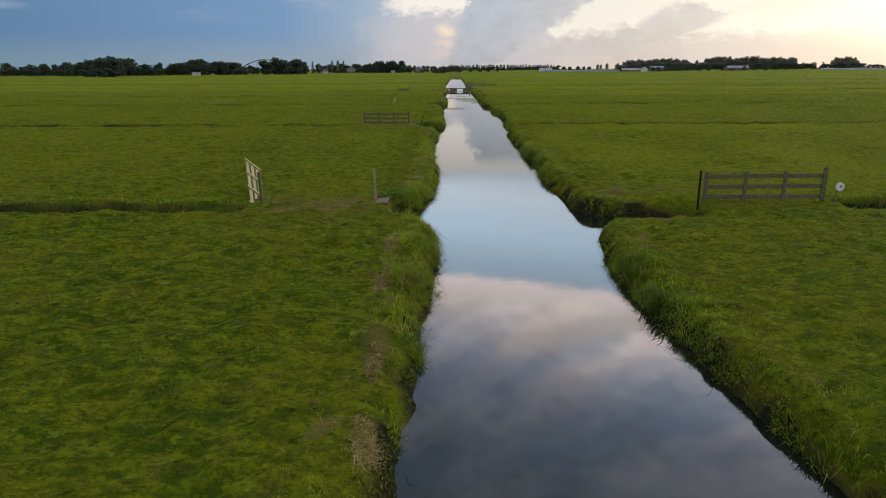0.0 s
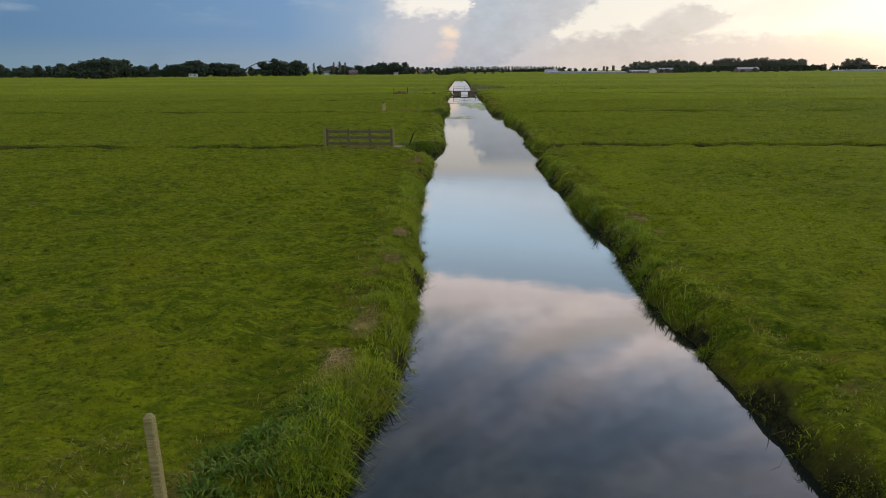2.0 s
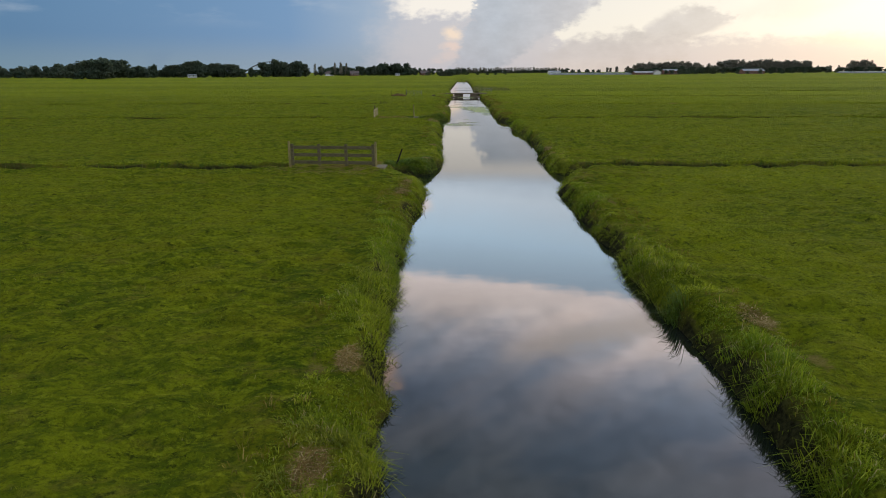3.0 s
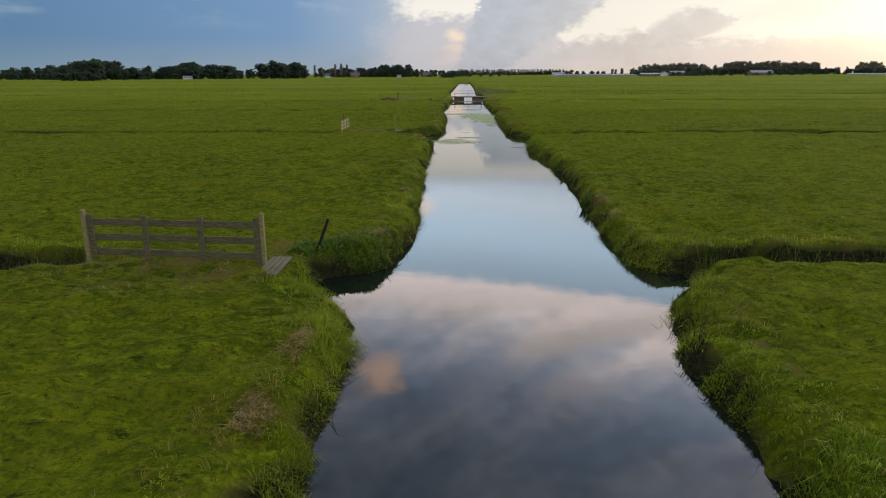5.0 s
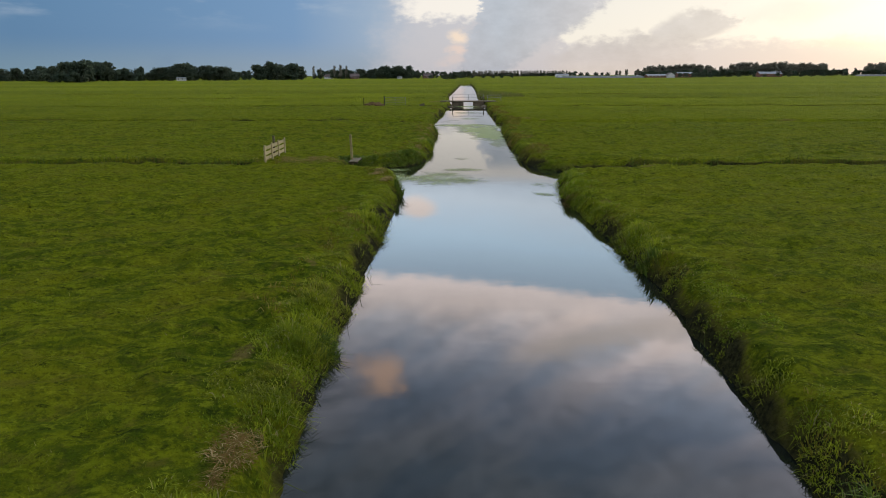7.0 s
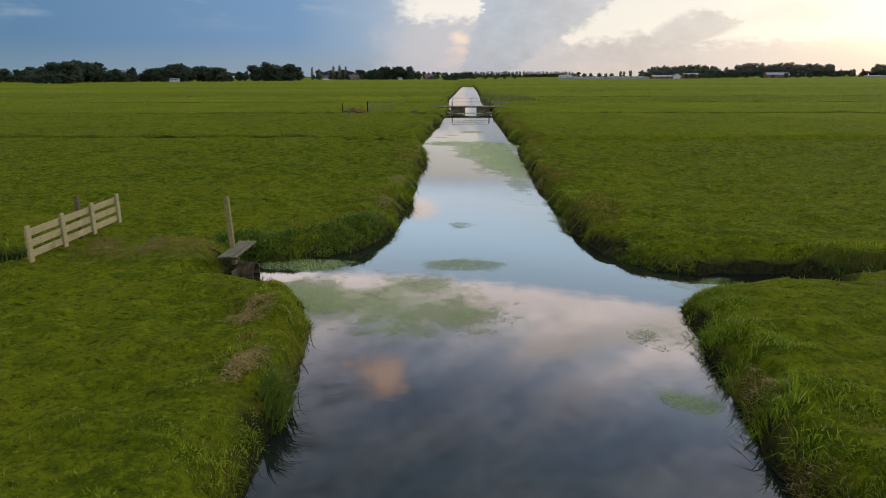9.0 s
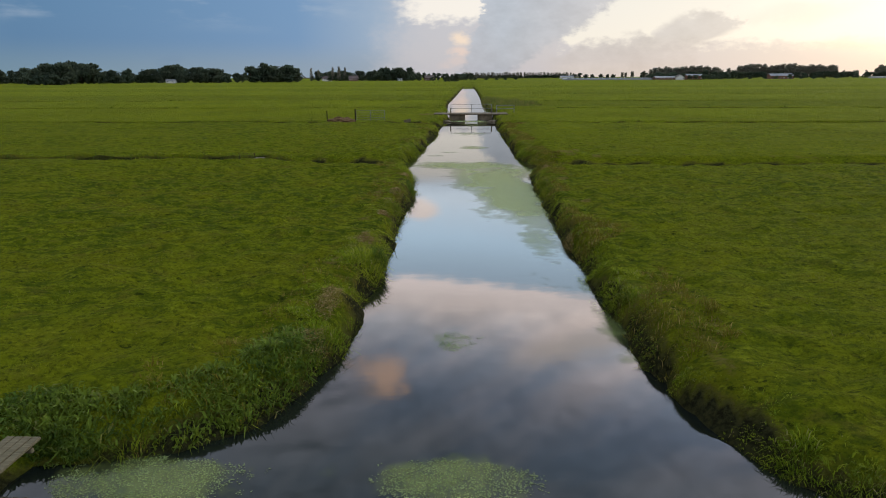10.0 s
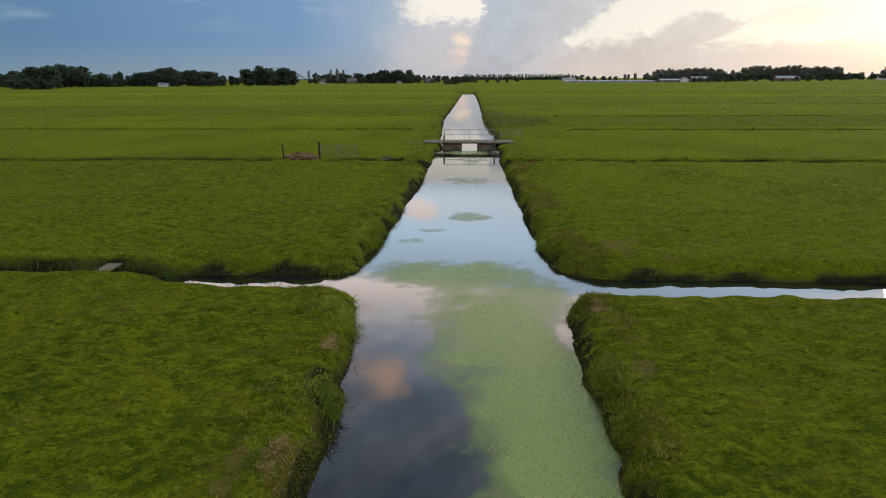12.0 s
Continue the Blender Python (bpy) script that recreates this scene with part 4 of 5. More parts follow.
fx, fy = np.meshgrid(np.arange(-6, 6.01, 0.12), np.arange(80, 164.2, 0.2))
cover = weed_cover(fx, fy)
ids = np.arange(fx.size).reshape(fx.shape)
cells = np.stack([ids[:-1, :-1], ids[:-1, 1:], ids[1:, 1:], ids[1:, :-1]], -1).reshape(-1, 4)
wet_cells = (shore(fx, fy)[:-1, :-1].ravel() < 0.25) & (cover[:-1, :-1].ravel() > 0.02)
cells = cells[wet_cells]
soup("duckweed_film", np.stack([fx, fy, np.full(fx.shape, WATER_Z + 0.004)], -1).reshape(-1, 3), np.concatenate([cells[:, :3], cells[:, [0, 2, 3]]]), FILM,
     "thin pale green film of algae on the canal", "algae", {"cover": cover.ravel()})

n = 1300000
x, y = scatter(n, -5.5, 5.5, 84, 150)
c = weed_cover(x, y)
ragged = 0.5 + 0.26 * wave(x * 0.8, y * 0.8, 71) + 0.22 * wave(x * 2.3, y * 2.3, 72) + 0.18 * wave(x * 6, y * 6, 73) + 0.12 * wave(x * 15, y * 15, 74)
keep = (shore(x, y) < 0) & (np.where(y > 103, 0.16, 0.70) * np.minimum(c, 0.9) + ragged + rng.uniform(-0.14, 0.14, n) > 1.0) & (c > np.where(x > 1.5, 0.4, 0.05))
x, y = x[keep], y[keep]
n = len(x)
r, a = rng.uniform(0.006, 0.016, n), rng.uniform(0, 2 * np.pi, n)
corner = [np.stack([x + r * np.cos(a + k), y + r * np.sin(a + k), np.full(n, WATER_Z + 0.006) + rng.uniform(0, 0.002, n)], -1) for k in (0, 2.0, 4.1)]
v = np.stack(corner, 1).reshape(-1, 3)
soup("duckweed", v, np.arange(3 * n).reshape(n, 3), WEED, "floating mats of green duckweed and pondweed", "duckweed")


# ---- gates, posts and crossings ----
def post(bm, x, y, z0, z1, wide=0.11, thick=0.11, top_x=0.0, top_y=0.0):
    beam(bm, (x, y, z0), (x + top_x, y + top_y, z1), wide, thick, (1, 0, 0), 0.012, 0.95)
    return bm


def field_gate(m, length, tall, wood, label, uprights=4, bars=3, lift=0.12):
    """A timber field gate: boards along x from 0 to length, uprights over them, in its own upright plane."""
    g = thing("field_gate", m, label, "gate", "field gates")
    for i in range(bars):
        z = lift + 0.10 + (tall - lift - 0.28) * i / (bars - 1)
        part("board", beam(fresh(), (0.02, 0, z), (length - 0.02, 0, z + 0.01 * (i - 1)), 0.155, 0.032, (0, 0, 1), 0.005), wood, g)
    for i in range(uprights):
        x = 0.06 + (length - 0.12) * i / (uprights - 1)
        b = beam(fresh(), (x, -0.045, lift - 0.06), (x, -0.045, tall), 0.145, 0.055, (1, 0, 0), 0.012)
        part("upright", b, wood, g)
    return g


def lone_post(x, y, z0, z1, wood, label, wide=0.10, lean=(0.0, 0.0)):
    p = thing("gate_post", pose(x, y, 0), label, "post", "gate posts")
    part("shaft", post(fresh(), 0, 0, z0, z1, wide, wide, *lean), wood, p)
    part("cap", beam(fresh(), (lean[0], lean[1], z1), (lean[0], lean[1], z1 + 0.025), wide * 0.8, wide * 0.8, (1, 0, 0), 0.01, 0.6), wood, p)
    return p


def foot_plank(x0, x1, y0, y1, z, label, legs):
    """A plank walkway beside a gate: boards along y on two bearers, with thin legs into the ditch."""
    w = thing("plank_walkway", pose((x0 + x1) / 2, (y0 + y1) / 2, z), label, "walkway", "plank walkways")
    n = 4
    wide = (x1 - x0) / n
    for i in range(n):
        x = x0 + wide * (i + 0.5) - (x0 + x1) / 2
        part("board", beam(fresh(), (x, y0 - (y0 + y1) / 2 + 0.02 * (i % 2), 0.012 * (i % 3)), (x, (y1 - y0) / 2, 0.01), wide - 0.012, 0.035, (1, 0, 0), 0.005), PLANK_WOOD, w)
    for y in (-0.38, 0.38):
        part("bearer", beam(fresh(), ((x0 - x1) / 2, y * (y1 - y0), -0.055), ((x1 - x0) / 2, y * (y1 - y0), -0.055), 0.06, 0.05), PLANK_WOOD, w)
        if legs:
            for s in (-1, 1):
                part("leg", beam(fresh(), (s * ((x1 - x0) / 2 - 0.04), y * (y1 - y0), -0.95), (s * ((x1 - x0) / 2 - 0.04), y * (y1 - y0), -0.03), 0.05, 0.05), PLANK_WOOD, w)
    return w


# first ditch: closed gate on one bank
g = field_gate(pose(7.62, 22.15, 0.0, 0, 0, 2), 4.42, 1.14, OLD_OAK, "closed grey-brown timber field gate on a grassy ditch crossing")
part("prop", beam(fresh(), (2.6, 0.05, -0.1), (2.6, 0.05, 0.72), 0.08, 0.06), OLD_OAK, g)
lone_post(7.48, 22.15, -0.3, 1.16, TARRED, "thin black gate post beside the timber gate", 0.07)
lone_post(12.12, 22.5, -0.3, 1.22, OLD_OAK, "weathered timber gate post beside a ditch", 0.14)
sign = thing("round_sign", pose(12.42, 22.2, 0), "round white sign on a leaning thin stake", "sign")
part("stake", tube(fresh(), (-0.12, 0, -0.3), (0.06, 0, 0.55), 0.02), PLANK_WOOD, sign)
disc = fresh()
tube(disc, (0.10, -0.02, 0.58), (0.10, -0.045, 0.58), 0.155, 0.155, 24)
part("disc", disc, FADED_WHITE, sign)
part("mark", tube(fresh(), (0.13, -0.046, 0.59), (0.13, -0.05, 0.59), 0.05, 0.05, 12), SIGN_RED, sign)

# first ditch: broken open gate, leaning over, on the other bank
along, up = Vector((-0.304, 0.911, 0.28)).normalized(), Vector((-0.62, -0.42, 0.66))
up = (up - along * up.dot(along)).normalized()
frame_m = Matrix((along, up.cross(along), up)).transposed().to_4x4()
frame_m.translation = (-8.52, 22.80, -0.55)
field_gate(frame_m, 4.1, 0.80, NEW_WOOD, "broken pale timber gate sunk at one end into a ditch", 4, 3, 0.02)
lone_post(-8.47, 22.4, -0.3, 1.12, OLD_OAK, "leaning grey timber gate post", 0.11, (-0.06, -0.03))
lone_post(-4.32, 22.8, -0.4, 1.18, POST_WOOD, "slim weathered gate post at a plank walkway", 0.10, (-0.05, 0.06))
foot_plank(-4.26, -3.82, 22.0, 23.1, 0.03, "worn grey plank walkway at the canal bank", False)

# second ditch: closed gate
field_gate(pose(-9.28, 57.25, 0.0, 0, 0, -5.5), 4.1, 1.10, OLD_OAK, "closed weathered oak field gate standing in trodden grass")
lone_post(-9.36, 57.18, -0.3, 1.20, POST_WOOD, "pale timber post at the end of a gate", 0.10)
lone_post(-5.15, 56.85, -0.4, 1.20, POST_WOOD, "pale timber post at the end of a gate", 0.095)
foot_plank(-5.12, -4.64, 55.95, 57.35, 0.05, "grey plank walkway beside the oak gate", True)
leaning = thing("tarred_post", pose(-4.28, 58.45, 0), "short black post leaning on the bank", "post")
part("shaft", beam(fresh(), (-0.14, 0, -0.35), (0.24, 0.2, 0.68), 0.075, 0.075, (1, 0, 0), 0.012, 0.9), TARRED, leaning)

# third ditch: open gate of new timber
field_gate(pose(-9.62, 91.3, 0.0, 0, 0, 91.8), 4.05, 0.87, NEW_WOOD, "open pale timber gate standing beside a field crossing")
lone_post(-9.78, 93.6, -0.3, 1.10, OLD_OAK, "grey timber post behind an open gate", 0.11)
lone_post(-5.72, 92.9, -0.4, 1.22, POST_WOOD, "leaning mossy gate post by a plank walkway", 0.11, (-0.05, -0.04))
foot_plank(-5.78, -5.34, 92.0, 93.5, 0.0, "grey plank walkway above a culvert pipe", True)
culvert = thing("culvert_pipe", pose(-5.55, 92.65, -0.54), "rusty corrugated culvert pipe half in the water", "pipe")
bm = fresh()
rings = []
for k in range(8):
    r = 0.255 + (0.010 if k % 2 else 0.0)
    rings.append([bm.verts.new((0.06 * k, r * math.cos(a), r * math.sin(a))) for a in (2 * math.pi * i / 20 for i in range(20))])
inner = [bm.verts.new((0.42, 0.225 * math.cos(a), 0.225 * math.sin(a))) for a in (2 * math.pi * i / 20 for i in range(20))]
deep = [bm.verts.new((0.05, 0.225 * math.cos(a), 0.225 * math.sin(a))) for a in (2 * math.pi * i / 20 for i in range(20))]
for p, q in zip(rings + [inner], rings[1:] + [inner, deep]):
    if p is q:
        continue
    for i in range(20):
        bm.faces.new((p[i], q[i], q[(i + 1) % 20], p[(i + 1) % 20]))
part("pipe_wall", bm, RUST, culvert)
part("retaining_board", beam(fresh(), (0.02, -0.52, -0.02), (0.06, -0.28, -0.02), 0.42, 0.03), OLD_OAK, culvert)

# fourth ditch: small landing and wire panel
foot_plank(-11.9, -11.4, 121.4, 122.75, -0.06, "small grey plank landing over a ditch", True)
mesh_panel = thing("wire_panel", pose(-12.5, 121.7, -0.1), "small rusty wire mesh panel at a ditch", "fence panel")
for x in (0, 0.85):
    part("stake", tube(fresh(), (x, 0, -0.4), (x, 0, 0.42), 0.018), RUST, mesh_panel)
for i in range(5):
    part("wire", tube(fresh(), (0, 0, 0.0 + 0.10 * i), (0.85, 0, 0.0 + 0.10 * i), 0.005, None, 5), RUST, mesh_panel)
for i in range(8):
    part("wire", tube(fresh(), (0.05 + 0.107 * i, 0.01, 0.0), (0.05 + 0.107 * i, 0.01, 0.41), 0.005, None, 5), RUST, mesh_panel)

# fifth ditch: tubular gate and a heap of soil
tubular = thing("tubular_gate", pose(-11.1, 152.0, 0), "grey galvanised tubular steel farm gate", "gate", "field gates")
for i in range(5):
    part("rail", tube(fresh(), (0, 0, 0.2 + 0.22 * i), (2.85, -0.1, 0.2 + 0.22 * i), 0.014, None, 6), STEEL, tubular)
for x in (0, 1.42, 2.85):
    part("stile", tube(fresh(), (x, -0.035 * x, 0.12), (x, -0.035 * x, 1.12), 0.022, None, 6), STEEL, tubular)
lone_post(-11.2, 152.05, -0.3, 1.25, TARRED, "dark post of a tubular steel gate", 0.11)
lone_post(-14.0, 152.0, -0.3, 1.05, TARRED, "dark stake beside a heap of soil", 0.08)
bm = fresh()
bmesh.ops.create_icosphere(bm, subdivisions=4, radius=1.0)
for q in bm.verts:
    bump = 0.25 * noise.noise(q.co * 2.3) + 0.12 * noise.noise(q.co * 6.0)
    q.co = Vector((q.co.x * 1.35 * (1 + bump), q.co.y * 0.75 * (1 + bump), max(q.co.z, -0.2) * 0.42 * (1 + 1.6 * bump)))
heap = tagged(part("soil_heap", bm, SOIL), "low heap of brown soil and roots in the meadow", "soil heap")
heap.matrix_basis = pose(-12.6, 151.8, 0.02)
landing = thing("ditch_board", pose(-6.0, 151.3, 0), "small grey tilted board at a ditch", "board")
part("panel", beam(fresh(), (-0.3, 0, 0.03), (0.35, 0.1, 0.2), 0.3, 0.04), PLANK_WOOD, landing)

# ---- the bridge ----
bridge = thing("farm_bridge", pose(0.3, 165.2, 0), "low concrete farm bridge with a steel handrail over the canal", "bridge")
part("deck", beam(fresh(), (-4.3, 0, 0.06), (4.3, 0, 0.06), 2.6, 0.14, (0, 1, 0), 0.03), CONCRETE, bridge)
for x0, x1 in ((-2.5, -0.67), (0.81, 2.5)):
    part("abutment", beam(fresh(), (x0, 0, -0.55), (x1, 0, -0.55), 2.2, 1.05, (0, 1, 0), 0.02), CONCRETE, bridge, "brownish stained concrete abutment")
for x in (-2.35, 0.1, 2.45):
    part("rail_post", tube(fresh(), (x, 1.1, 0.1), (x, 1.1, 1.12), 0.028), STEEL, bridge)
for z in (0.62, 1.1):
    part("handrail", tube(fresh(), (-2.4, 1.1, z), (2.5, 1.1, z), 0.020), STEEL, bridge)
for x in (-2.35, 2.45):
    part("rail_post", tube(fresh(), (x, -1.1, 0.1), (x, -1.1, 0.75), 0.05), OLD_OAK, bridge)
rail = thing("side_rail", pose(3.4, 167.3, 0), "short steel rail beside the bridge", "rail")
for x in (0, 2.2):
    part("stile", tube(fresh(), (x, 0.5 * x, -0.2), (x, 0.5 * x, 0.95), 0.04), STEEL, rail)
for z in (0.5, 0.9):
    part("rail", tube(fresh(), (0, 0, z), (2.2, 1.1, z), 0.03), STEEL, rail)
for x, y in ((-2.35, 160.4), (2.7, 161.0)):
    bm = fresh()
    bmesh.ops.create_icosphere(bm, subdivisions=3, radius=0.5)
    for q in bm.verts:
        q.co = q.co * (1 + 0.35 * noise.noise(q.co * 4 + Vector((x, 0, 0))))
        q.co.z *= 0.35
    st = tagged(part("rubble", bm, CONCRETE), "dark stones showing at the water by the bridge", "stones")
    st.matrix_basis = pose(x, y, WATER_Z + 0.03)


# ---- trees ----
def crown_cards(clumps, per, size):
    """Leaf clusters as small bent cards spread through a set of clumps (x, y, z, rx, rz)."""
    verts, tris = [], []
    for cx, cy, cz, rx, rz in clumps:
        d = rng.normal(0, 1, (per, 3))
        d /= np.linalg.norm(d, axis=1)[:, None]
        r = rng.uniform(0.55, 1.08, per)[:, None]
        c = d * r * [rx, rx, rz] + [cx, cy, cz]
        a = rng.normal(0, 1, (per, 3))
        a = a / np.linalg.norm(a, axis=1)[:, None] * (rng.uniform(0.5, 1.2, per) * size)[:, None]
        b = np.cross(a, d + rng.normal(0, 0.5, (per, 3)))
        b = b / (np.linalg.norm(b, axis=1)[:, None] + 1e-6) * (rng.uniform(0.4, 0.9, per) * size)[:, None]
        k = len(verts) * 4 * per
        verts.append(np.stack([c - a, c - b * 0.8, c + a, c + b], 1).reshape(-1, 3))
        o = k + 4 * np.arange(per)[:, None]
        tris.append(np.concatenate([o + [0, 1, 2], o + [0, 2, 3]]))
    return np.concatenate(verts), np.concatenate(tris)


def tree(name, tall, clumps, per, size, leaf, trunk_r, label, category):
    """A tree at the origin: tapered trunk with limbs, and a crown of leaf clusters."""
    t = thing(name, pose(0, 0, 0), label, category)
    bm = fresh()
    tube(bm, (0, 0, -0.3), (0.1, 0.05, tall * 0.45), trunk_r, trunk_r * 0.6, 8)
    tube(bm, (0.1, 0.05, tall * 0.45), (0, 0.1, tall * 0.85), trunk_r * 0.6, trunk_r * 0.15, 7)
    for i, (cx, cy, cz, rx, rz) in enumerate(clumps[:6]):
        z0 = tall * (0.22 + 0.07 * i)
        tube(bm, (0.05, 0.03, min(z0, cz)), (cx * 0.8, cy * 0.8, cz), trunk_r * 0.32, trunk_r * 0.08, 5)
    part("trunk", bm, BARK, t)
    v, tr = crown_cards(clumps, per, size)
    crown = soup("crown", v, tr, leaf, "", "")
    del crown["kind"]
    crown.parent = t
    return t


def round_clumps(tall, wide, low, n, seed):
    r = random.Random(seed)
    out = [(0, 0, tall * 0.62, wide * 0.34, tall * 0.30)]
    for i in range(n):
        a = 2.4 * i + r.uniform(-0.5, 0.5)
        q = r.uniform(0.25, 1.0)
        z = low + (tall - low) * r.uniform(0.12, 0.86)
        reach = wide * 0.5 * math.sqrt(max(0.08, 1 - ((z - low) / (tall - low) * 2 - 0.85) ** 2 * 0.8)) * 0.72 * q
        out.append((reach * math.cos(a), reach * math.sin(a), z, wide * r.uniform(0.14, 0.22), (tall - low) * r.uniform(0.11, 0.17)))
    return out


def poplar_clumps(tall, wide, n, seed):
    r = random.Random(seed)
    return [(r.uniform(-0.12, 0.12) * wide, r.uniform(-0.12, 0.12) * wide, tall * (0.16 + 0.80 * i / (n - 1)),
             wide * (0.5 - 0.38 * abs(i / (n - 1) - 0.35) ** 1.1), tall * 0.09) for i in range(n)]


ROUND = [tree("broad_tree", h, round_clumps(h, w, 0.4, 20, s), 31, 1.05, LEAF, 0.30, "dark broad-crowned tree in a distant grove", "tree")
         for h, w, s in ((14.5, 13, 1), (12.5, 14, 2), (13.5, 10, 3), (11, 11, 4))]
BUSH = [tree("bush", h, round_clumps(h, w, 0.2, 12, s), 23, 0.82, LEAF, 0.15, "dense dark shrub at the meadow's edge", "bush") for h, w, s in ((6.5, 9, 11), (5, 8, 12))]
POPLAR = [tree("poplar", h, poplar_clumps(h, w, 11, s), 40, 0.7, HAZED_LEAF, 0.25, "slender upright poplar in a distant row", "tree") for h, w, s in ((16, 4.2, 21), (17, 5.0, 22))]
TALL = [tree("lime_tree", h, round_clumps(h, w, 0.6, 24, s), 44, 1.25, HAZED_LEAF, 0.4, "tall dark tree in a dense farm windbreak", "tree") for h, w, s in ((27, 17, 31), (25, 15, 32), (28, 13, 33))]
used = set()
grow = random.Random(5)


def plant(kinds, x, y, scale=1.0, flat=1.0):
    src = grow.choice(kinds)
    s = scale * grow.uniform(0.9, 1.1)
    m = pose(x, y, 0.0, 0, 0, grow.uniform(0, 360)) @ Matrix.Diagonal((s * flat, s * flat, s, 1))
    if src.name not in used:
        used.add(src.name)
        src.matrix_basis = m
        return src
    t = copy_thing(src, pose(0, 0, 0))
    t.matrix_basis = m
    return t


def grove(kinds, x0, y0, x1, y1, n, scale, swell=0.0, flat=1.0, wobble=6.0):
    """A line of trees from one point to another; swell makes the middle ones taller."""
    for i in range(n):
        k = i / max(1, n - 1)
        plant(kinds, x0 + (x1 - x0) * k + grow.uniform(-2, 2), y0 + (y1 - y0) * k + grow.uniform(-wobble, wobble), scale * (1 + swell * (math.sin(math.pi * k) - 0.5)), flat)


# groves on the blue side
grove(ROUND, -430, 640, -340, 615, 15, 0.86)
grove(BUSH, -430, 632, -340, 606, 12, 1.15)
grove(ROUND, -273, 512, -256, 508, 5, 0.98, 0.0, 1.0, 3)
grove(BUSH, -275, 502, -253, 499, 6, 1.15, 0.0, 1.0, 2)
grove(ROUND, -338, 600, -318, 600, 5, 0.98)
grove(ROUND, -318, 604, -286, 596, 9, 1.12, 0.1)
grove(ROUND, -292, 605, -268, 610, 8, 0.82)
grove(BUSH, -335, 590, -268, 606, 17, 1.15)
grove(ROUND, -272, 640, -200, 640, 21, 0.86, 0.45, 1.05)
grove(BUSH, -276, 634, -198, 634, 18, 1.15)
plant(ROUND, -196, 655, 0.6)
grove(ROUND, -191, 676, -152, 676, 11, 1.08, 0.15)
grove(BUSH, -194, 668, -148, 668, 11, 1.2)
grove(ROUND, -470, 950, -380, 930, 8, 0.75)
grove(ROUND, -330, 960, -230, 960, 9, 0.85)
# village trees and poplars
grove(ROUND, -176, 870, -60, 870, 26, 0.85, 0.1, 1.0, 12)
grove(POPLAR, -153, 852, -139, 850, 4, 0.95)
grove(POPLAR, -177, 852, -172, 850, 2, 0.8)
plant(POPLAR, -92, 850, 0.95)
grove(ROUND, -100, 846, -64, 852, 10, 1.02)
grove(BUSH, -176, 846, -55, 852, 20, 0.9, 0.0, 1.0, 8)
grove(ROUND, -58, 905, 4, 915, 14, 0.66)
grove(BUSH, -17, 698, -8, 700, 3, 1.05, 0.0, 1.0, 2)
grove(BUSH, -40, 880, 60, 930, 9, 0.8)
# far row along a road
grove(POPLAR, -8, 1680, 255, 1720, 62, 0.78, 0.0, 1.6, 5)
grove(BUSH, -10, 1690, 258, 1715, 30, 1.3, 0.0, 1.6, 5)
grove(ROUND, -10, 1740, 260, 1760, 16, 0.75)
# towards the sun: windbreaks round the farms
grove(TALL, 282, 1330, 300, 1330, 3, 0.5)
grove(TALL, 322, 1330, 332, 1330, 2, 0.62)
grove(ROUND, 205, 1330, 268, 1330, 6, 0.75)
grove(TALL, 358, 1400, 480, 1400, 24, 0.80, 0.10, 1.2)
grove(BUSH, 330, 1380, 700, 1370, 46, 1.7)
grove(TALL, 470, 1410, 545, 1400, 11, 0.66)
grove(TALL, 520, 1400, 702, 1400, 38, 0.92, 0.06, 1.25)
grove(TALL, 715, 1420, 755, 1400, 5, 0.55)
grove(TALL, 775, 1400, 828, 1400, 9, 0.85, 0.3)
grove(BUSH, 700, 1390, 1000, 1360, 34, 1.7)
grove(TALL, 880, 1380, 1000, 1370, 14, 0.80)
grove(BUSH, 222, 925, 310, 930, 16, 1.1)
grove(BUSH, 256, 894, 300, 898, 7, 0.8, 0.0, 1.0, 2)
grove(ROUND, 285, 935, 345, 945, 6, 0.78)
grove(BUSH, 330, 960, 480, 980, 10, 0.9)
for src in ROUND + BUSH + POPLAR + TALL:
    if src.name not in used:
        plant([src], -300, 980, 0.8)


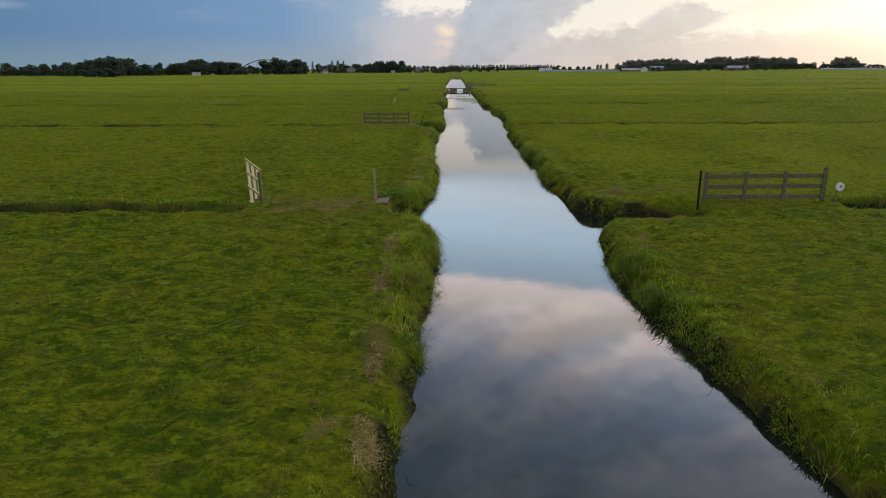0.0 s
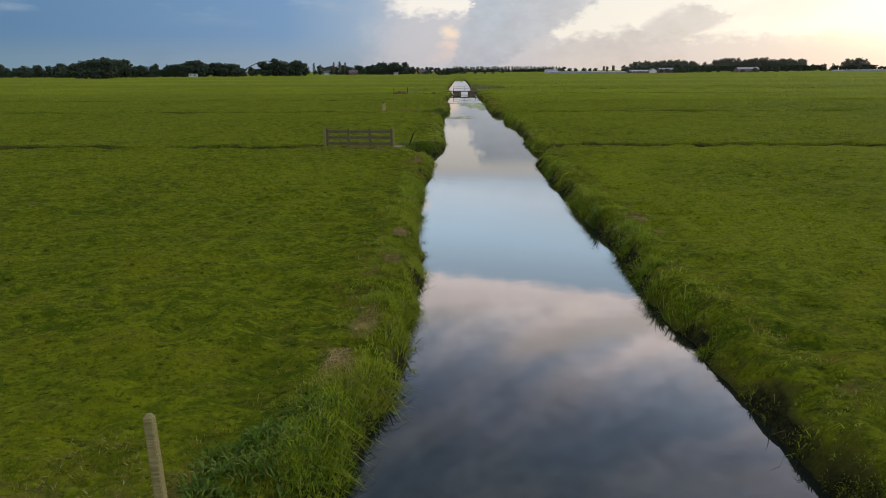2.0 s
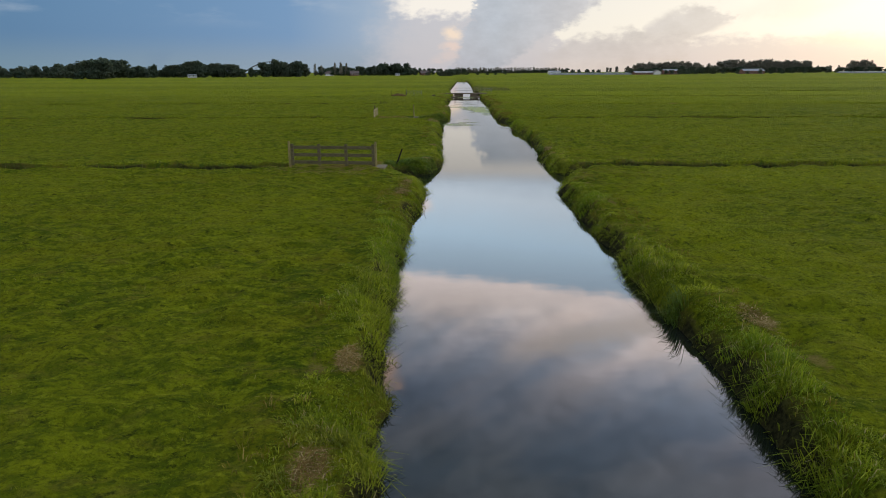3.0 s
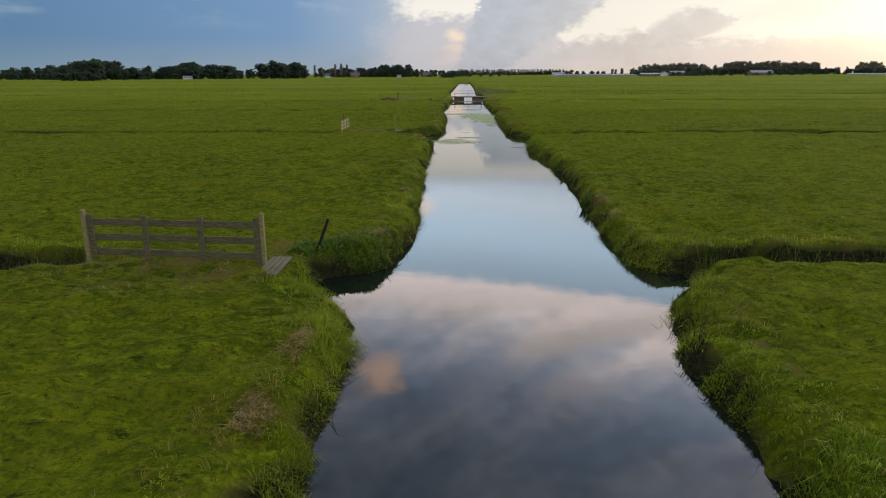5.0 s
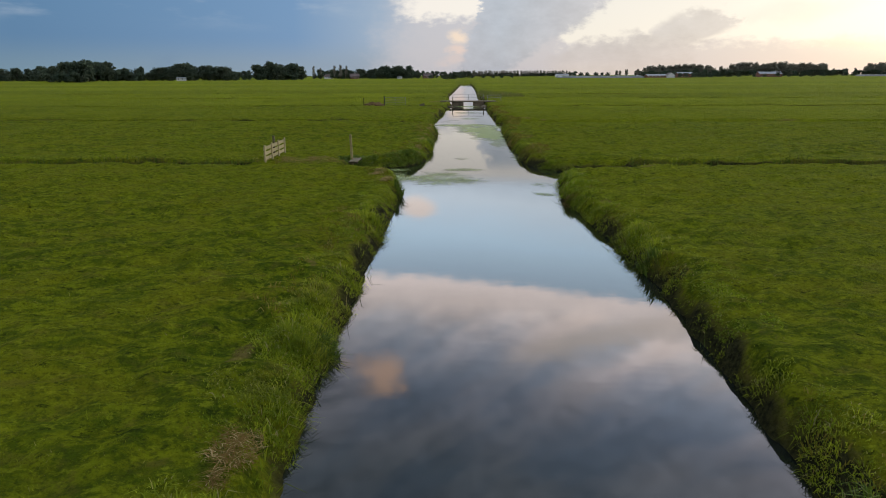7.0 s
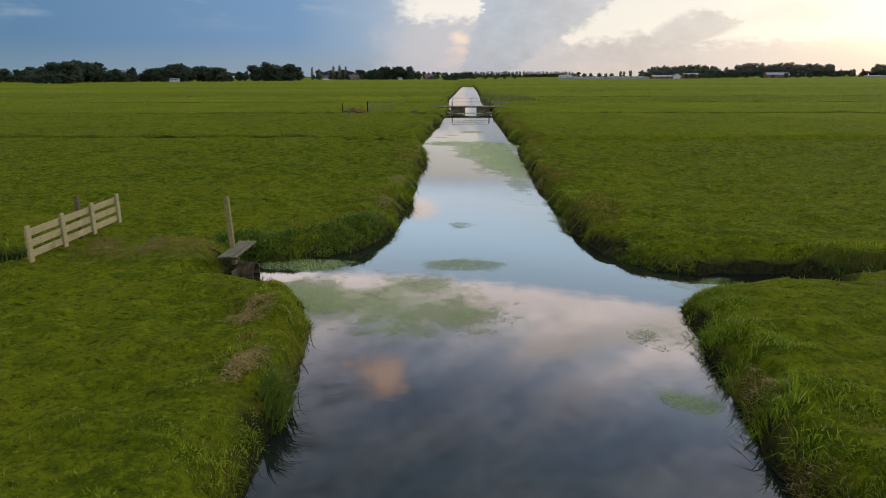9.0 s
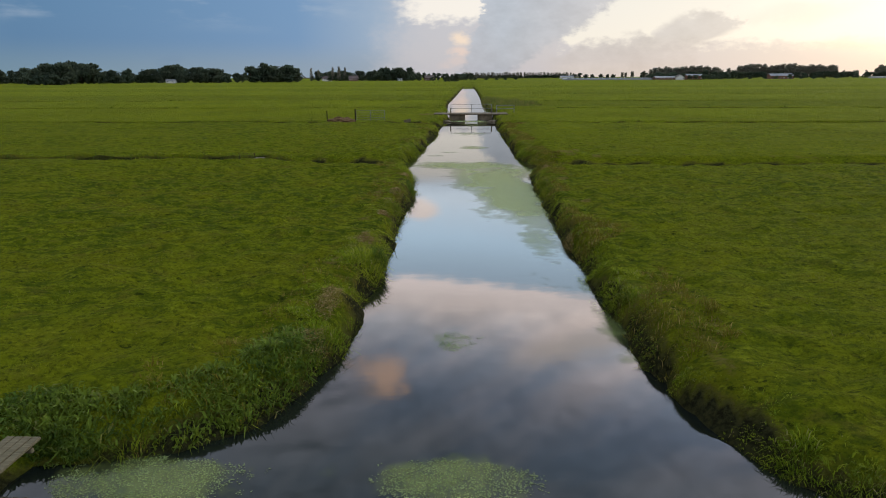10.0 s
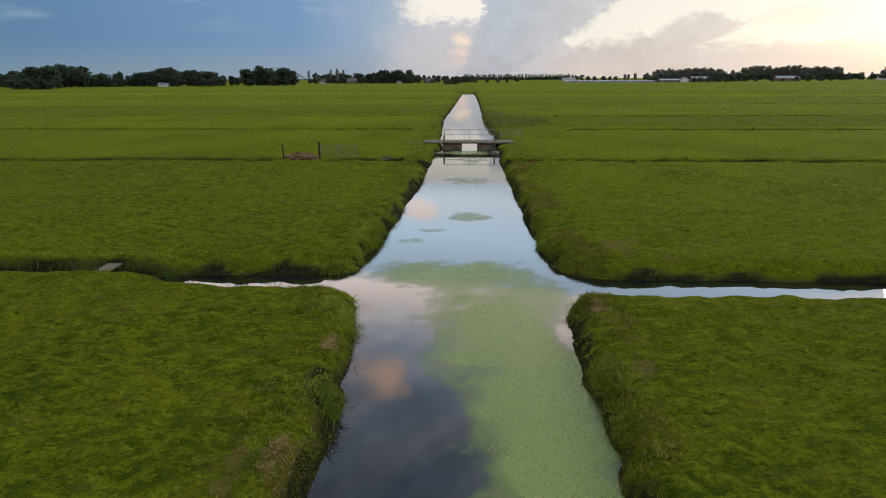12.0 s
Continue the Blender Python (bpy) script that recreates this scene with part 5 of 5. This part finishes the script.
# ---- distant farms, glasshouses and the arch bridge ----
def gable_house(x, y, turn, length, deep, wall_h, roof_h, wall_mat, roof_mat, label, openings=4):
    h = thing("farmhouse", pose(x, y, 0, 0, 0, turn), label, "house", "distant farm buildings")
    bm = fresh()
    a, b = length / 2, deep / 2
    low = [bm.verts.new(p) for p in ((-a, -b, 0), (a, -b, 0), (a, b, 0), (-a, b, 0))]
    top = [bm.verts.new(p) for p in ((-a, -b, wall_h), (a, -b, wall_h), (a, b, wall_h), (-a, b, wall_h))]
    ridge = [bm.verts.new((-a, 0, wall_h + roof_h - 0.1)), bm.verts.new((a, 0, wall_h + roof_h - 0.1))]
    bm.faces.new((low[0], low[1], top[1], top[0])), bm.faces.new((low[2], low[3], top[3], top[2]))
    bm.faces.new((low[1], low[2], top[2], ridge[1], top[1])), bm.faces.new((low[3], low[0], top[0], ridge[0], top[3]))
    part("wall", bm, wall_mat, h)
    slope = math.hypot(b + 0.4, roof_h)
    for s in (-1, 1):
        r = beam(fresh(), (-a - 0.4, s * (b + 0.4) / 2, wall_h + roof_h / 2), (a + 0.4, s * (b + 0.4) / 2, wall_h + roof_h / 2), slope, 0.2, (0, s * (b + 0.4), -roof_h), 0.02)
        part("roof", r, roof_mat, h)
    for i in range(openings):
        px = -a + length * (i + 0.5) / openings
        w = part("window", beam(fresh(), (px - 0.6, -b - 0.03, 1.5), (px + 0.6, -b - 0.03, 1.5), 1.3, 0.08, (0, 0, 1), 0.01), WHITE, h)
        part("pane", beam(fresh(), (px - 0.5, -b - 0.09, 1.5), (px + 0.5, -b - 0.09, 1.5), 1.1, 0.04, (0, 0, 1), 0), GLASS, w)
    return h


gable_house(-128, 842, 10, 10, 7, 2.6, 3.2, BRICK, ROOF_TILE, "brick farmhouse with a tiled roof among trees")
gable_house(-160, 850, -20, 9, 6, 2.5, 2.8, WHITE, ROOF_TILE, "white farmhouse with a dark roof")
gable_house(-46, 900, 15, 11, 7, 2.6, 3.4, BRICK, ROOF_TILE, "brick house with a steep tiled roof")
gable_house(-76, 846, 0, 5, 3, 2.2, 0.8, FADED_WHITE, SHEET, "small white shed at the village edge", 2)
gable_house(237, 905, 0, 26, 14, 2.4, 1.6, BRICK, SHEET, "long low grey cattle shed", 6)
gable_house(252, 900, 85, 14, 9, 3.0, 3.0, FADED_WHITE, ROOF_TILE, "white-gabled farmhouse by the sheds")
gable_house(272, 910, 0, 18, 12, 4.2, 2.2, BRICK, SHEET, "barn with a grey sheet roof", 5)
gable_house(420, 1010, 0, 30, 14, 4.0, 3.0, BRICK, SHEET, "large barn with a grey sheet roof", 6)
gable_house(-240, 625, 0, 7, 4, 2.0, 0.9, FADED_WHITE, SHEET, "small white shed in front of a grove", 2)
gable_house(170, 1250, 0, 22, 14, 3.0, 2.4, FADED_WHITE, SHEET, "pale barn with a grey roof", 6)


def glasshouse(x0, x1, y, deep, bays, label):
    """A run of low glass spans, each with its own ridge."""
    g = thing("glasshouse", pose(x0, y, 0), label, "greenhouse", "glasshouses")
    wide = (x1 - x0) / bays
    bm = fresh()
    for i in range(bays):
        a = i * wide
        ring = [(a, 0), (a, 1.7), (a + wide / 2, 2.4), (a + wide, 1.7), (a + wide, 0)]
        front, back = ([bm.verts.new((px, py, pz)) for px, pz in ring] for py in (0, deep))
        bm.faces.new(front), bm.faces.new(back[::-1])
        for k in range(4):
            bm.faces.new((front[k], back[k], back[k + 1], front[k + 1]))
    part("glazing", bm, GREENHOUSE, g)
    for i in range(bays + 1):
        part("glazing_post", beam(fresh(), (i * wide, -0.06, 0), (i * wide, -0.06, 1.75), 0.2, 0.12, (1, 0, 0), 0), STEEL, g)
    return g


glasshouse(120, 222, 905, 40, 16, "long low glasshouse shining pale at the horizon")
glasshouse(640, 760, 1150, 40, 12, "long pale glasshouse beyond the meadow")

arch = thing("arch_bridge", pose(-690, 2500, -5.75), "far pale steel arch bridge behind the trees", "bridge")
for dy in (0, 14):
    bm = fresh()
    pts = [(-110 + 220 * i / 18, dy, 42 * (1 - (2 * i / 18 - 1) ** 2) + 6) for i in range(19)]
    for a, b in zip(pts, pts[1:]):
        beam(bm, a, b, 1.8, 1.6, (0, 0, 1), 0)
    part("arch_rib", bm, STEEL, arch)
    for i in range(2, 17, 2):
        part("hanger", tube(fresh(), (pts[i][0], dy, 8), pts[i], 0.35, None, 5), STEEL, arch)
part("deck", beam(fresh(), (-130, 7, 7), (130, 7, 7), 16, 2.5, (0, 1, 0), 0), CONCRETE, arch)
